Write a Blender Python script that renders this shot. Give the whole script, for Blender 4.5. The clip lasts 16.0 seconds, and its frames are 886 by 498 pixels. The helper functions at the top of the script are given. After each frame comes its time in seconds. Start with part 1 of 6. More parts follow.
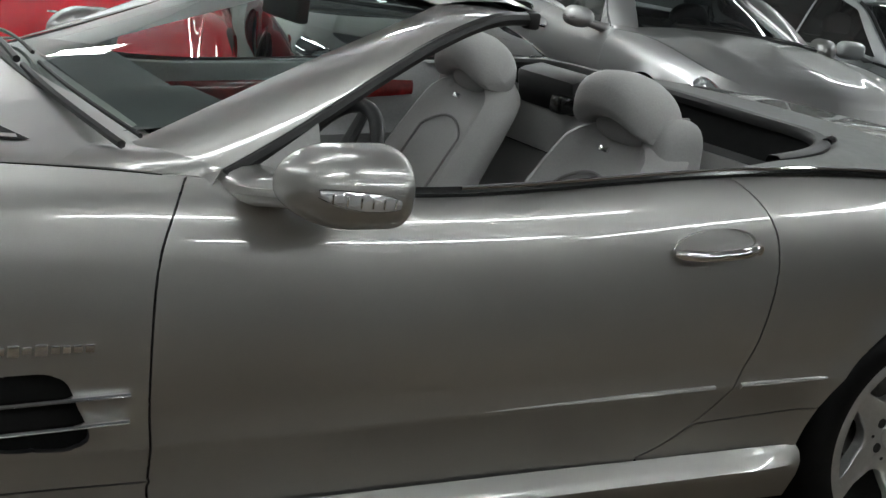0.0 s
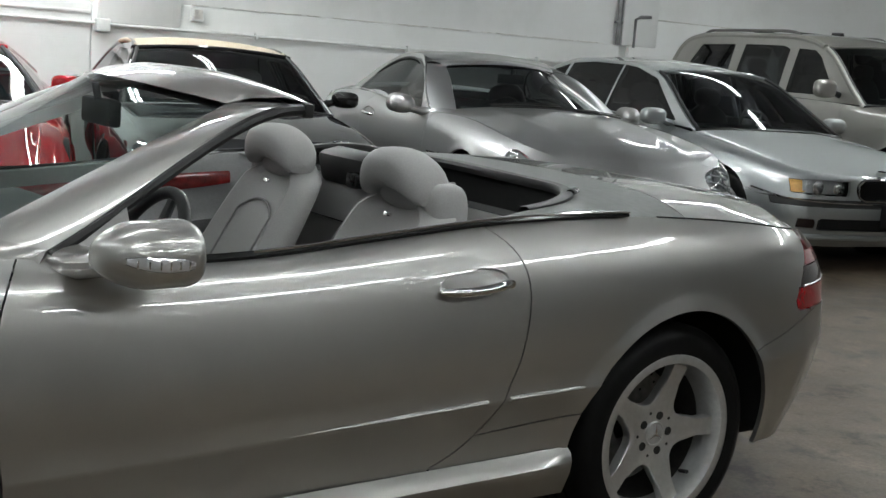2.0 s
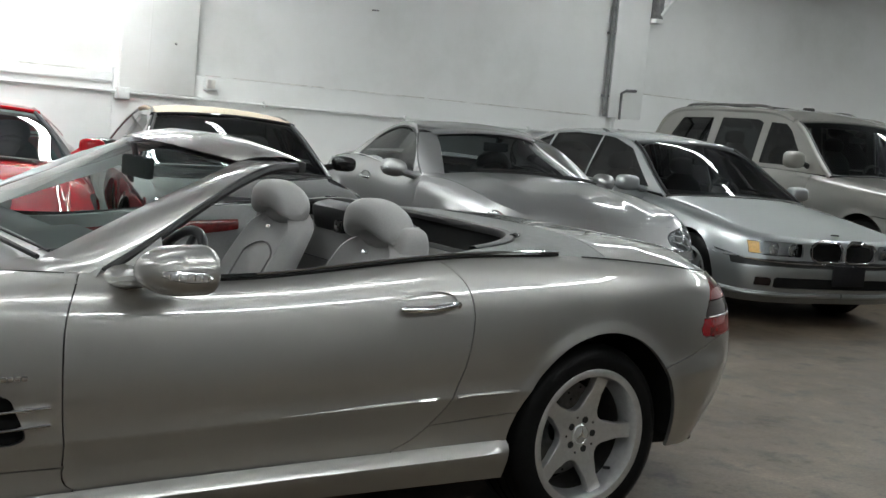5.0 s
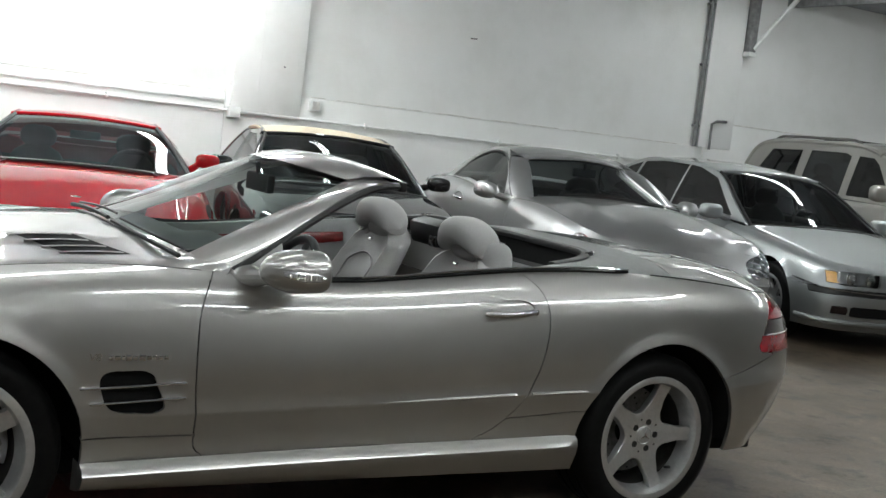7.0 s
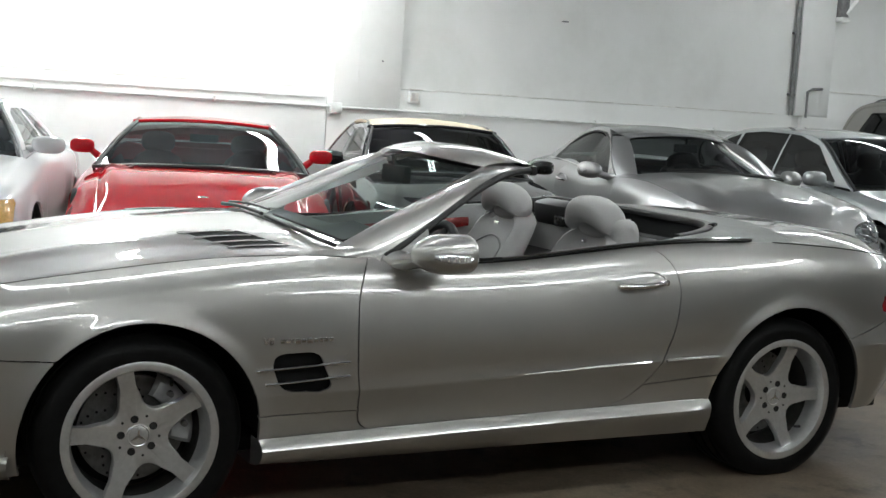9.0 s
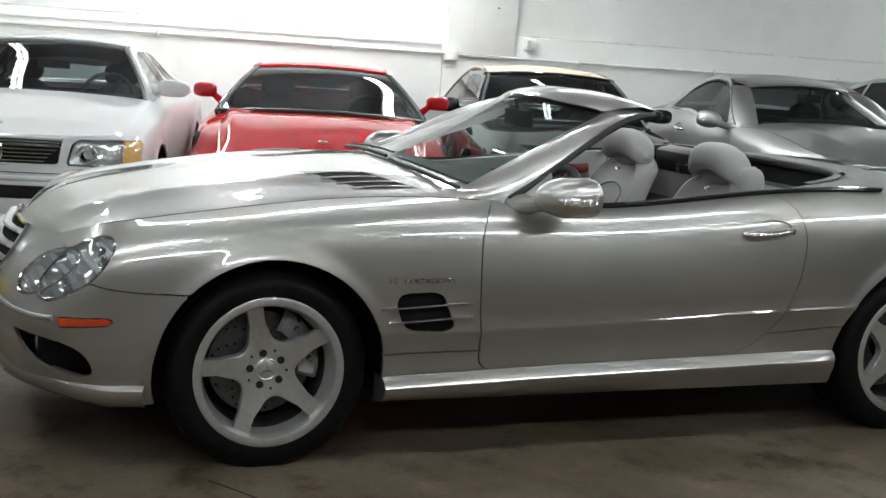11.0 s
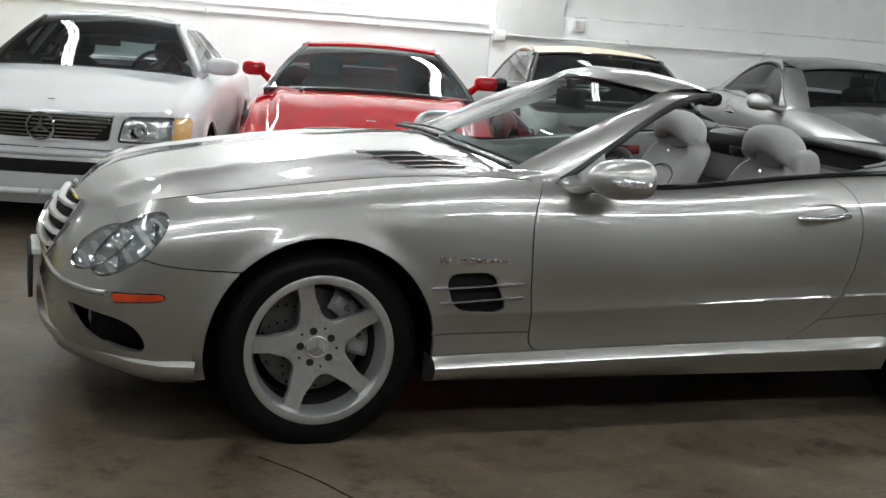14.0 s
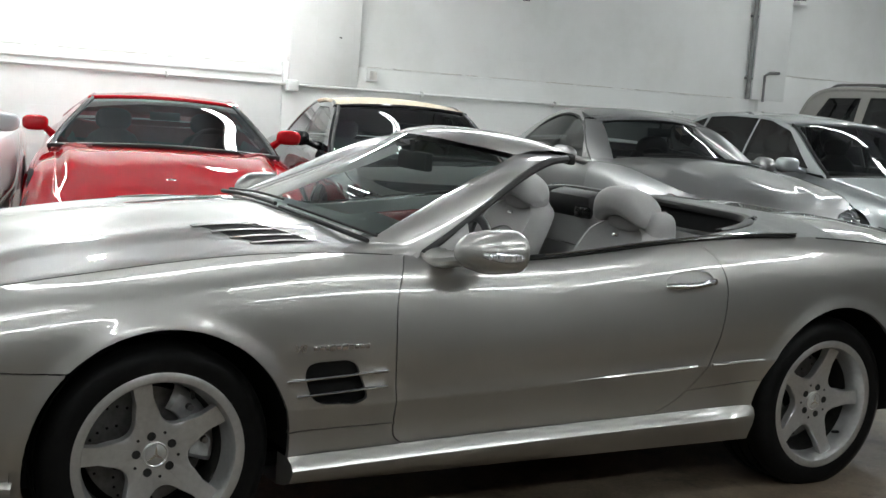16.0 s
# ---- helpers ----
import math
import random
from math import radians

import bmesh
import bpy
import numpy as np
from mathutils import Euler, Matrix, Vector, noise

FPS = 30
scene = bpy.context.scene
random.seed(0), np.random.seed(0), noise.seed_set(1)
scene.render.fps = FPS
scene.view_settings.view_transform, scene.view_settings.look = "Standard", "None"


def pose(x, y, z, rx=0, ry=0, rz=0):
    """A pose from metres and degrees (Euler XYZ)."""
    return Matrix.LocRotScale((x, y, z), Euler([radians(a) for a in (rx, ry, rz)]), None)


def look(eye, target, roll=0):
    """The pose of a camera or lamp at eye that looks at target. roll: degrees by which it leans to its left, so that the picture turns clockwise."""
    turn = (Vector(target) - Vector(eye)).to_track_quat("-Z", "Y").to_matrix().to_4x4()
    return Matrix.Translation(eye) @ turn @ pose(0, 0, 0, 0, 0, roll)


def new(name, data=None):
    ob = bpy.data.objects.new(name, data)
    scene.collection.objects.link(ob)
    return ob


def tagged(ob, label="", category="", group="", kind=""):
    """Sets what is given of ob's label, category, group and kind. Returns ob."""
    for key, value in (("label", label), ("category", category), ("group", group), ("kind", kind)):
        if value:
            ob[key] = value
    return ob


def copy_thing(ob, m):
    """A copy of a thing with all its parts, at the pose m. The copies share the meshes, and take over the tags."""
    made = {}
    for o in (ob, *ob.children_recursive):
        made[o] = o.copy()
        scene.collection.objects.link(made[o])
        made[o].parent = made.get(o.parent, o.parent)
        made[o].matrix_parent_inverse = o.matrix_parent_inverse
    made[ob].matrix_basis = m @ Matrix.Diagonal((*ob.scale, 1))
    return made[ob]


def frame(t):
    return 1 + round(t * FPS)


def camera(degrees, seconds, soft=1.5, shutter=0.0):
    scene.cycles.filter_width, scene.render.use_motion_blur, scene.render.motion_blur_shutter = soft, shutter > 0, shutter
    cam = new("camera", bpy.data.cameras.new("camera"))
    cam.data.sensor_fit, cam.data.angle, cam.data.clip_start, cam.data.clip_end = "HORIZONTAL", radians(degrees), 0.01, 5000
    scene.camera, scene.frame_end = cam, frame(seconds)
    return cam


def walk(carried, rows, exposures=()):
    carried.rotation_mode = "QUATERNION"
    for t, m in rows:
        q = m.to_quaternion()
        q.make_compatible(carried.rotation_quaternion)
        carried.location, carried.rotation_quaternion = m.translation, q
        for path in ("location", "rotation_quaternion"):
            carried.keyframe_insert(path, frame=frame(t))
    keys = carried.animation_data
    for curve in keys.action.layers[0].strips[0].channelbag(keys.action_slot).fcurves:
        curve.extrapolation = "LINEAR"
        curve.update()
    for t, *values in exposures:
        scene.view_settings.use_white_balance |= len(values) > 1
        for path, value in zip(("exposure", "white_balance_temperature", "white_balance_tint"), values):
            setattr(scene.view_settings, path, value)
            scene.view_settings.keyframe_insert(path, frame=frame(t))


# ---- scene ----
cam = camera(39.6, 16.0)
PATH = [
    (0, (0.153, -2.711, 1.314), (1.119, -1.025, 0.839), 8.5),
    (0.5, (0.209, -2.793, 1.324), (1.219, -1.121, 0.894), 6.7),
    (1, (0.144, -2.921, 1.34), (1.218, -1.274, 0.973), 5.5),
    (1.5, (0.045, -3.092, 1.36), (1.156, -1.461, 1.029), 4.8),
    (2, (0.049, -3.219, 1.354), (1.198, -1.612, 1.042), 4.5),
    (2.5, (0.039, -3.417, 1.359), (1.178, -1.796, 1.081), 5.3),
    (3, (-0.014, -3.536, 1.366), (1.132, -1.921, 1.087), 4.8),
    (3.5, (-0.151, -3.664, 1.364), (1.051, -2.087, 1.097), 5.2),
    (4, (-0.231, -3.775, 1.369), (0.956, -2.183, 1.129), 4.8),
    (4.2, (-0.238, -3.809, 1.37), (0.93, -2.202, 1.142), 4.3),
    (6.3, (-0.558, -4.281, 1.393), (0.54, -2.619, 1.214), 7.0),
    (6.5, (-0.584, -4.322, 1.398), (0.501, -2.652, 1.222), 7.0),
    (7, (-0.586, -4.429, 1.395), (0.431, -2.716, 1.211), 6.7),
    (7.5, (-0.631, -4.514, 1.402), (0.335, -2.775, 1.204), 5.8),
    (8, (-0.741, -4.544, 1.402), (0.248, -2.815, 1.215), 4.9),
    (8.5, (-0.82, -4.571, 1.396), (0.122, -2.818, 1.202), 4.1),
    (10.8, (-0.916, -4.595, 1.368), (-0.161, -2.769, 1.059), 3.7),
    (11, (-0.922, -4.588, 1.364), (-0.191, -2.753, 1.054), 3.8),
    (11.5, (-0.94, -4.601, 1.364), (-0.284, -2.738, 1.047), 3.6),
    (12, (-0.957, -4.608, 1.361), (-0.357, -2.728, 1.038), 3.3),
    (12.5, (-0.964, -4.608, 1.364), (-0.395, -2.718, 1.039), 3.3),
    (13, (-0.962, -4.605, 1.36), (-0.394, -2.715, 1.035), 3.4),
    (13.5, (-0.96, -4.602, 1.361), (-0.368, -2.719, 1.037), 3.7),
    (14, (-0.944, -4.566, 1.356), (-0.277, -2.712, 1.011), 4.2),
    (14.5, (-0.907, -4.468, 1.372), (-0.142, -2.641, 1.097), 3.6),
    (15, (-0.859, -4.321, 1.381), (-0.002, -2.533, 1.121), 2.7),
    (15.5, (-0.866, -4.208, 1.379), (0.054, -2.451, 1.121), 3.6),
    (16, (-1.022, -4.073, 1.38), (-0.023, -2.358, 1.134), 4.2),
]
walk(cam, [(t, look(eye, aim, roll)) for t, eye, aim, roll in PATH],
     [(0.0, -0.32), (1.0, -0.20), (2.5, -0.05), (7.0, 0.0), (11.0, 0.14), (14.0, 0.10), (16.0, 0.02)])

# ---- light ----
world = bpy.data.worlds.new("world")
scene.world = world
world.use_nodes = True
world.node_tree.nodes["Background"].inputs[0].default_value = (0.02, 0.021, 0.023, 1)
world.node_tree.nodes["Background"].inputs[1].default_value = 1.0
scene.view_settings.exposure = 0.0
CEIL = 3.85     # ceiling height
# fluorescent battens: x, y, heading, radiance of the tubes (built with the wall fittings below)
# the one at x 14.4 is an added, unseen fill for the wall's right end
TUBES = [(-5.4, -2.2, 0, 13), (-1.6, -2.2, 0, 30), (2.2, -2.2, 0, 23), (-4.1, -5.6, 0, 30), (-.3, -5.6, 0, 40), (3.5, -5.6, 0, 30)] + [(5.4, -2.6, 90, 20), (5.4, -5.2, 90, 24)] + [(x, y, 90, e) for x, e in ((-2.6, 20), (4.4, 29), (10.5, 40)) for y in (1.0, 3.6) ] + [(10.5, 6.1, 90, 24), (14.4, 4.4, 90, 40), (.5, .25, 0, 15), (-.85, 6.2, 90, 20), (4.4, 5.4, 90, 20), (1.0, 6.45, 90, 80), (3.2, 6.4, 90, 90)]

# ---- materials ----
def nodes(name):
    m = bpy.data.materials.new(name)
    m.use_nodes = True
    nt = m.node_tree
    return m, nt, nt.nodes["Principled BSDF"]


def add_node(nt, kind, **kw):
    n = nt.nodes.new(kind)
    for k, v in kw.items():
        n.inputs[k.replace("_", " ")].default_value = v
    return n


def noise_node(nt, scale, detail=4.0, rough=0.6, obj=True):
    tc = nt.nodes.new("ShaderNodeTexCoord")
    n = add_node(nt, "ShaderNodeTexNoise", Scale=scale, Detail=detail, Roughness=rough)
    nt.links.new(tc.outputs["Object"], n.inputs["Vector"])
    return n


def ramp(nt, src, stops):
    r = nt.nodes.new("ShaderNodeValToRGB")
    els = r.color_ramp.elements
    while len(els) < len(stops):
        els.new(0.5)
    for e, (p, c) in zip(els, stops):
        e.position, e.color = p, (*c, 1)
    nt.links.new(src, r.inputs[0])
    return r.outputs[0]


def bump(nt, bsdf, src, strength, dist):
    b = add_node(nt, "ShaderNodeBump", Strength=strength, Distance=dist)
    nt.links.new(src, b.inputs["Height"])
    nt.links.new(b.outputs[0], bsdf.inputs["Normal"])


def simple(name, c, rough=0.5, metal=0.0, vary=0.12, scale=30.0, bumps=0.0, coat=0.0, spec=0.5):
    m, nt, b = nodes(name)
    n = noise_node(nt, scale)
    lo, hi = [x * (1 - vary) for x in c], [min(1, x * (1 + vary)) for x in c]
    nt.links.new(ramp(nt, n.outputs[0], [(0.3, lo), (0.7, hi)]), b.inputs["Base Color"])
    b.inputs["Roughness"].default_value = rough
    b.inputs["Metallic"].default_value = metal
    b.inputs["Coat Weight"].default_value = coat
    b.inputs["Specular IOR Level"].default_value = spec
    if bumps:
        bump(nt, b, n.outputs[0], bumps, 0.004)
    return m


def paint(name, c, metal=0.0, rough=0.3, flake=0.06, coat=1.0, ior=1.75):
    """Car paint: base coat with fine flake and a slightly uneven clear coat."""
    m, nt, b = nodes(name)
    n = noise_node(nt, 900.0, 2.0)
    w = noise_node(nt, 3.0, 3.0)
    mx = nt.nodes.new("ShaderNodeMath")
    mx.operation = "MULTIPLY_ADD"
    mx.inputs[1].default_value, mx.inputs[2].default_value = 0.25, 0.0
    nt.links.new(w.outputs[0], mx.inputs[0])
    ad = nt.nodes.new("ShaderNodeMath")
    nt.links.new(n.outputs[0], ad.inputs[0])
    nt.links.new(mx.outputs[0], ad.inputs[1])
    lo, hi = [x * (1 - flake) for x in c], [min(1, x * (1 + flake)) for x in c]
    nt.links.new(ramp(nt, ad.outputs[0], [(0.35, lo), (0.9, hi)]), b.inputs["Base Color"])
    b.inputs["Metallic"].default_value = metal
    b.inputs["Roughness"].default_value = rough
    b.inputs["Coat Weight"].default_value = coat
    b.inputs["Coat Roughness"].default_value = 0.015
    b.inputs["Coat IOR"].default_value = 1.85 if metal else ior
    if metal == 0:
        b.inputs["Specular IOR Level"].default_value = 0.0
    return m


def glass_mat(name, tint=(0.75, 0.82, 0.8), rough=0.0):
    m = bpy.data.materials.new(name)
    m.use_nodes = True
    nt = m.node_tree
    nt.nodes.remove(nt.nodes["Principled BSDF"])
    out = nt.nodes["Material Output"]
    tr, gl, mix = nt.nodes.new("ShaderNodeBsdfTransparent"), nt.nodes.new("ShaderNodeBsdfGlossy"), nt.nodes.new("ShaderNodeMixShader")
    fr = nt.nodes.new("ShaderNodeFresnel")
    fr.inputs["IOR"].default_value = 1.5
    tr.inputs[0].default_value = (*tint, 1)
    gl.inputs["Roughness"].default_value = rough
    nt.links.new(fr.outputs[0], mix.inputs[0])
    nt.links.new(tr.outputs[0], mix.inputs[1])
    nt.links.new(gl.outputs[0], mix.inputs[2])
    nt.links.new(mix.outputs[0], out.inputs[0])
    return m


PAINT_PEWTER = paint("pewter_metallic_paint", (0.46, 0.452, 0.432), metal=0.92, rough=0.39)
PAINT_SILVER = paint("silver_metallic_paint", (0.38, 0.38, 0.377), metal=0.9, rough=0.40, coat=0.8)
PAINT_GREEN_SILVER = paint("cool_silver_paint", (0.40, 0.42, 0.42), metal=0.75, rough=0.46)
PAINT_CHAMPAGNE = paint("champagne_paint", (0.34, 0.325, 0.30), metal=0.6, rough=0.38)
PAINT_WHITE = paint("white_paint", (0.66, 0.67, 0.68), flake=0.02)
PAINT_RED = paint("red_paint", (0.47, 0.006, 0.012), flake=0.04, rough=0.35, ior=1.55)
PAINT_BLACK = paint("black_paint", (0.012, 0.012, 0.014))
PAINT_YELLOW = paint("yellow_paint", (0.66, 0.47, 0.03))
BLACK_TRIM = simple("black_rubber_trim", (0.012, 0.012, 0.012), 0.45)
BLACK_GLOSS = simple("black_gloss_plastic", (0.01, 0.01, 0.01), 0.12)
BLACK_MATT = simple("black_matt_liner", (0.010, 0.010, 0.010), 0.85, spec=0.2)
CHROME = simple("chrome", (0.82, 0.82, 0.82), 0.08, 1.0, 0.03)
ALLOY = simple("alloy_wheel_silver", (0.60, 0.60, 0.595), 0.34, 0.8, 0.07, 60, coat=0.3)
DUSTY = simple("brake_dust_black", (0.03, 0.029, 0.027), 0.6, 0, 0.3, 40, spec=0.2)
STEEL = simple("brake_steel", (0.20, 0.195, 0.19), 0.45, 0.7, 0.25, 40)
CALIPER = simple("caliper_grey", (0.50, 0.50, 0.50), 0.35, 0.4)
TYRE = simple("tyre_rubber", (0.006, 0.006, 0.006), 0.45, 0, 0.25, 25, 0.10, spec=0.12)
LEATHER = simple("grey_leather", (0.36, 0.355, 0.345), 0.5, 0, 0.06, 220, 0.12)
LEATHER_DARK = simple("dark_leather", (0.02, 0.02, 0.021), 0.5, 0, 0.15, 200, 0.1)
CORNER_GREY = simple("pale_grey_plastic", (0.42, 0.42, 0.41), 0.5, 0, 0.06, 150, 0.05)
SEAM = simple("leather_seam", (0.22, 0.215, 0.21), 0.6, 0, 0.1, 200)
INTERIOR_GREY = simple("grey_trim", (0.25, 0.25, 0.25), 0.65, 0, 0.08, 150, 0.1)
DASH = simple("dark_grey_dash", (0.022, 0.026, 0.027), 0.6, 0, 0.12, 200, 0.1)
WOOD = simple("red_burl_wood", (0.16, 0.012, 0.012), 0.2, 0, 0.5, 30, coat=0.8)
CARPET = simple("grey_carpet", (0.14, 0.14, 0.14), 0.95, 0, 0.25, 300, 0.3)
CANVAS_TAN = simple("tan_canvas", (0.46, 0.395, 0.30), 0.9, 0, 0.1, 250, 0.25)
CANVAS_BLACK = simple("black_canvas", (0.014, 0.014, 0.015), 0.9, 0, 0.2, 250, 0.25)
LAMP_RED = simple("red_lamp_lens", (0.26, 0.005, 0.010), 0.10, 0, 0.35, 45, 0.35, coat=0.8)
LAMP_DARK = simple("smoked_lamp_lens", (0.016, 0.008, 0.009), 0.15, 0, 0.3, 45, 0.3, coat=0.6)
LAMP_AMBER = simple("amber_lens", (0.76, 0.43, 0.14), 0.12, 0, 0.15, 60, coat=1.0)
LAMP_ORANGE = simple("orange_marker_lens", (0.60, 0.06, 0.015), 0.2, 0, 0.15, 80, coat=0.7)
REFLECTOR = simple("lamp_reflector", (0.86, 0.87, 0.88), 0.18, 0.30, 0.08, 40)


def facet_mat():
    """Pressed mirror bowl of a lamp, with facets."""
    m, nt, b = nodes("faceted_lamp_reflector")
    tc = nt.nodes.new("ShaderNodeTexCoord")
    v = add_node(nt, "ShaderNodeTexVoronoi", Scale=24.0)
    nt.links.new(tc.outputs["Object"], v.inputs["Vector"])
    b.inputs["Base Color"].default_value = (0.88, 0.89, 0.90, 1)
    b.inputs["Metallic"].default_value, b.inputs["Roughness"].default_value = 0.62, 0.10
    bump(nt, b, v.outputs["Distance"], 0.55, 0.012)
    return m


FACETS = facet_mat()
GLASS = glass_mat("windscreen_glass", (0.66, 0.76, 0.73))
GLASS_MID = glass_mat("green_tinted_glass", (0.50, 0.58, 0.55))
GLASS_TINT = glass_mat("tinted_glass", (0.11, 0.125, 0.125))
GLASS_SCREEN = glass_mat("green_screen_glass", (0.56, 0.64, 0.62))
GLASS_SMOKE = glass_mat("smoky_screen_glass", (0.32, 0.36, 0.36))
COVER_GREY = simple("satin_grey_cover", (0.15, 0.155, 0.15), 0.5, 0, 0.12, 40, 0.05)
TRIM_PALE = simple("pale_pillar_trim", (0.80, 0.80, 0.78), 0.6, 0, 0.04, 200, 0.05)
GLASS_DARK = glass_mat("privacy_glass", (0.05, 0.055, 0.06))
LENS = glass_mat("lamp_lens_glass", (0.93, 0.95, 0.95))
PLATE_DARK = simple("number_plate_dark", (0.015, 0.015, 0.017), 0.6, spec=0.2)
CABLE = simple("black_pipe", (0.02, 0.02, 0.02), 0.5)
CONDUIT = simple("painted_conduit", (0.72, 0.73, 0.71), 0.45, 0, 0.08, 12)


def wall_mat():
    """White paint over rough brick and plaster, with stains."""
    m, nt, b = nodes("white_painted_masonry")
    tc = nt.nodes.new("ShaderNodeTexCoord")
    big = noise_node(nt, 0.8, 5.0, 0.65)
    fine = noise_node(nt, 22.0, 6.0, 0.7)
    mp = nt.nodes.new("ShaderNodeMapping")
    mp.inputs["Rotation"].default_value = (radians(90), 0, 0)
    nt.links.new(tc.outputs["Object"], mp.inputs[0])
    br = add_node(nt, "ShaderNodeTexBrick", Scale=1.0, Mortar_Size=0.008, Mortar_Smooth=0.6, Brick_Width=0.41, Row_Height=0.205)
    nt.links.new(mp.outputs[0], br.inputs["Vector"])
    col = ramp(nt, big.outputs[0], [(0.30, (0.70, 0.705, 0.68)), (0.52, (0.78, 0.785, 0.77)), (0.75, (0.82, 0.825, 0.815))])
    nt.links.new(col, b.inputs["Base Color"])
    b.inputs["Roughness"].default_value = 0.55
    s = nt.nodes.new("ShaderNodeMath")
    s.operation = "MULTIPLY_ADD"
    s.inputs[1].default_value = -0.22
    nt.links.new(br.outputs["Fac"], s.inputs[0])
    nt.links.new(fine.outputs[0], s.inputs[2])
    bump(nt, b, s.outputs[0], 0.22, 0.008)
    return m


def floor_mat():
    """Worn brown-grey sealed concrete with stains and dull sheen."""
    m, nt, b = nodes("worn_concrete")
    big = noise_node(nt, 0.7, 6.0, 0.7)
    mid = noise_node(nt, 5.0, 6.0, 0.7)
    fine = noise_node(nt, 60.0, 4.0, 0.7)
    c1 = ramp(nt, big.outputs[0], [(0.36, (0.095, 0.072, 0.051)), (0.5, (0.146, 0.115, 0.083)), (0.64, (0.195, 0.160, 0.121))])
    c2 = ramp(nt, mid.outputs[0], [(0.33, (0.30, 0.28, 0.26)), (0.45, (0.85, 0.84, 0.82)), (0.62, (1, 1, 1)), (0.75, (1.1, 1.1, 1.1))])
    mx = nt.nodes.new("ShaderNodeMix")
    mx.data_type, mx.blend_type = "RGBA", "MULTIPLY"
    mx.inputs[0].default_value = 0.9
    nt.links.new(c1, mx.inputs[6])
    nt.links.new(c2, mx.inputs[7])
    # oil spots and pale scuffs
    spot = noise_node(nt, 2.3, 7.0, 0.75)
    c3 = ramp(nt, spot.outputs[0], [(0.36, (0.45, 0.42, 0.39)), (0.44, (0.92, 0.90, 0.88)), (0.57, (1, 1, 1)), (0.66, (1.35, 1.33, 1.30))])
    grit = ramp(nt, fine.outputs[0], [(0.30, (0.75, 0.75, 0.75)), (0.70, (1.2, 1.2, 1.2))])
    m2, m3 = nt.nodes.new("ShaderNodeMix"), nt.nodes.new("ShaderNodeMix")
    for k, src in ((m2, c3), (m3, grit)):
        k.data_type, k.blend_type = "RGBA", "MULTIPLY"
        k.inputs[0].default_value = 1.0
        nt.links.new(src, k.inputs[7])
    nt.links.new(mx.outputs[2], m2.inputs[6])
    nt.links.new(m2.outputs[2], m3.inputs[6])
    nt.links.new(m3.outputs[2], b.inputs["Base Color"])
    r = nt.nodes.new("ShaderNodeMapRange")
    r.inputs["To Min"].default_value, r.inputs["To Max"].default_value = 0.32, 0.62
    nt.links.new(mid.outputs[0], r.inputs[0])
    nt.links.new(r.outputs[0], b.inputs["Roughness"])
    b.inputs["Specular IOR Level"].default_value = 0.24
    bump(nt, b, fine.outputs[0], 0.15, 0.004)
    return m


def tube_mat(strength):
    m = bpy.data.materials.new("lit_fluorescent_tube")
    m.use_nodes = True
    nt = m.node_tree
    b = nt.nodes["Principled BSDF"]
    b.inputs["Base Color"].default_value = (0.9, 0.9, 0.9, 1)
    b.inputs["Emission Color"].default_value = (0.945, 1.0, 1.005, 1)
    b.inputs["Emission Strength"].default_value = strength
    return m


WALL = wall_mat()
FLOOR = floor_mat()
CEILING = simple("grey_painted_deck", (0.27, 0.28, 0.30), 0.8, 0, 0.15, 2.0)
# dark tone for the unseen south wall, picked to dim reflections
UNSEEN_WALL_GREY = simple("bare_grey_blockwork", (0.16, 0.155, 0.15), 0.9, 0, 0.25, 3.0)

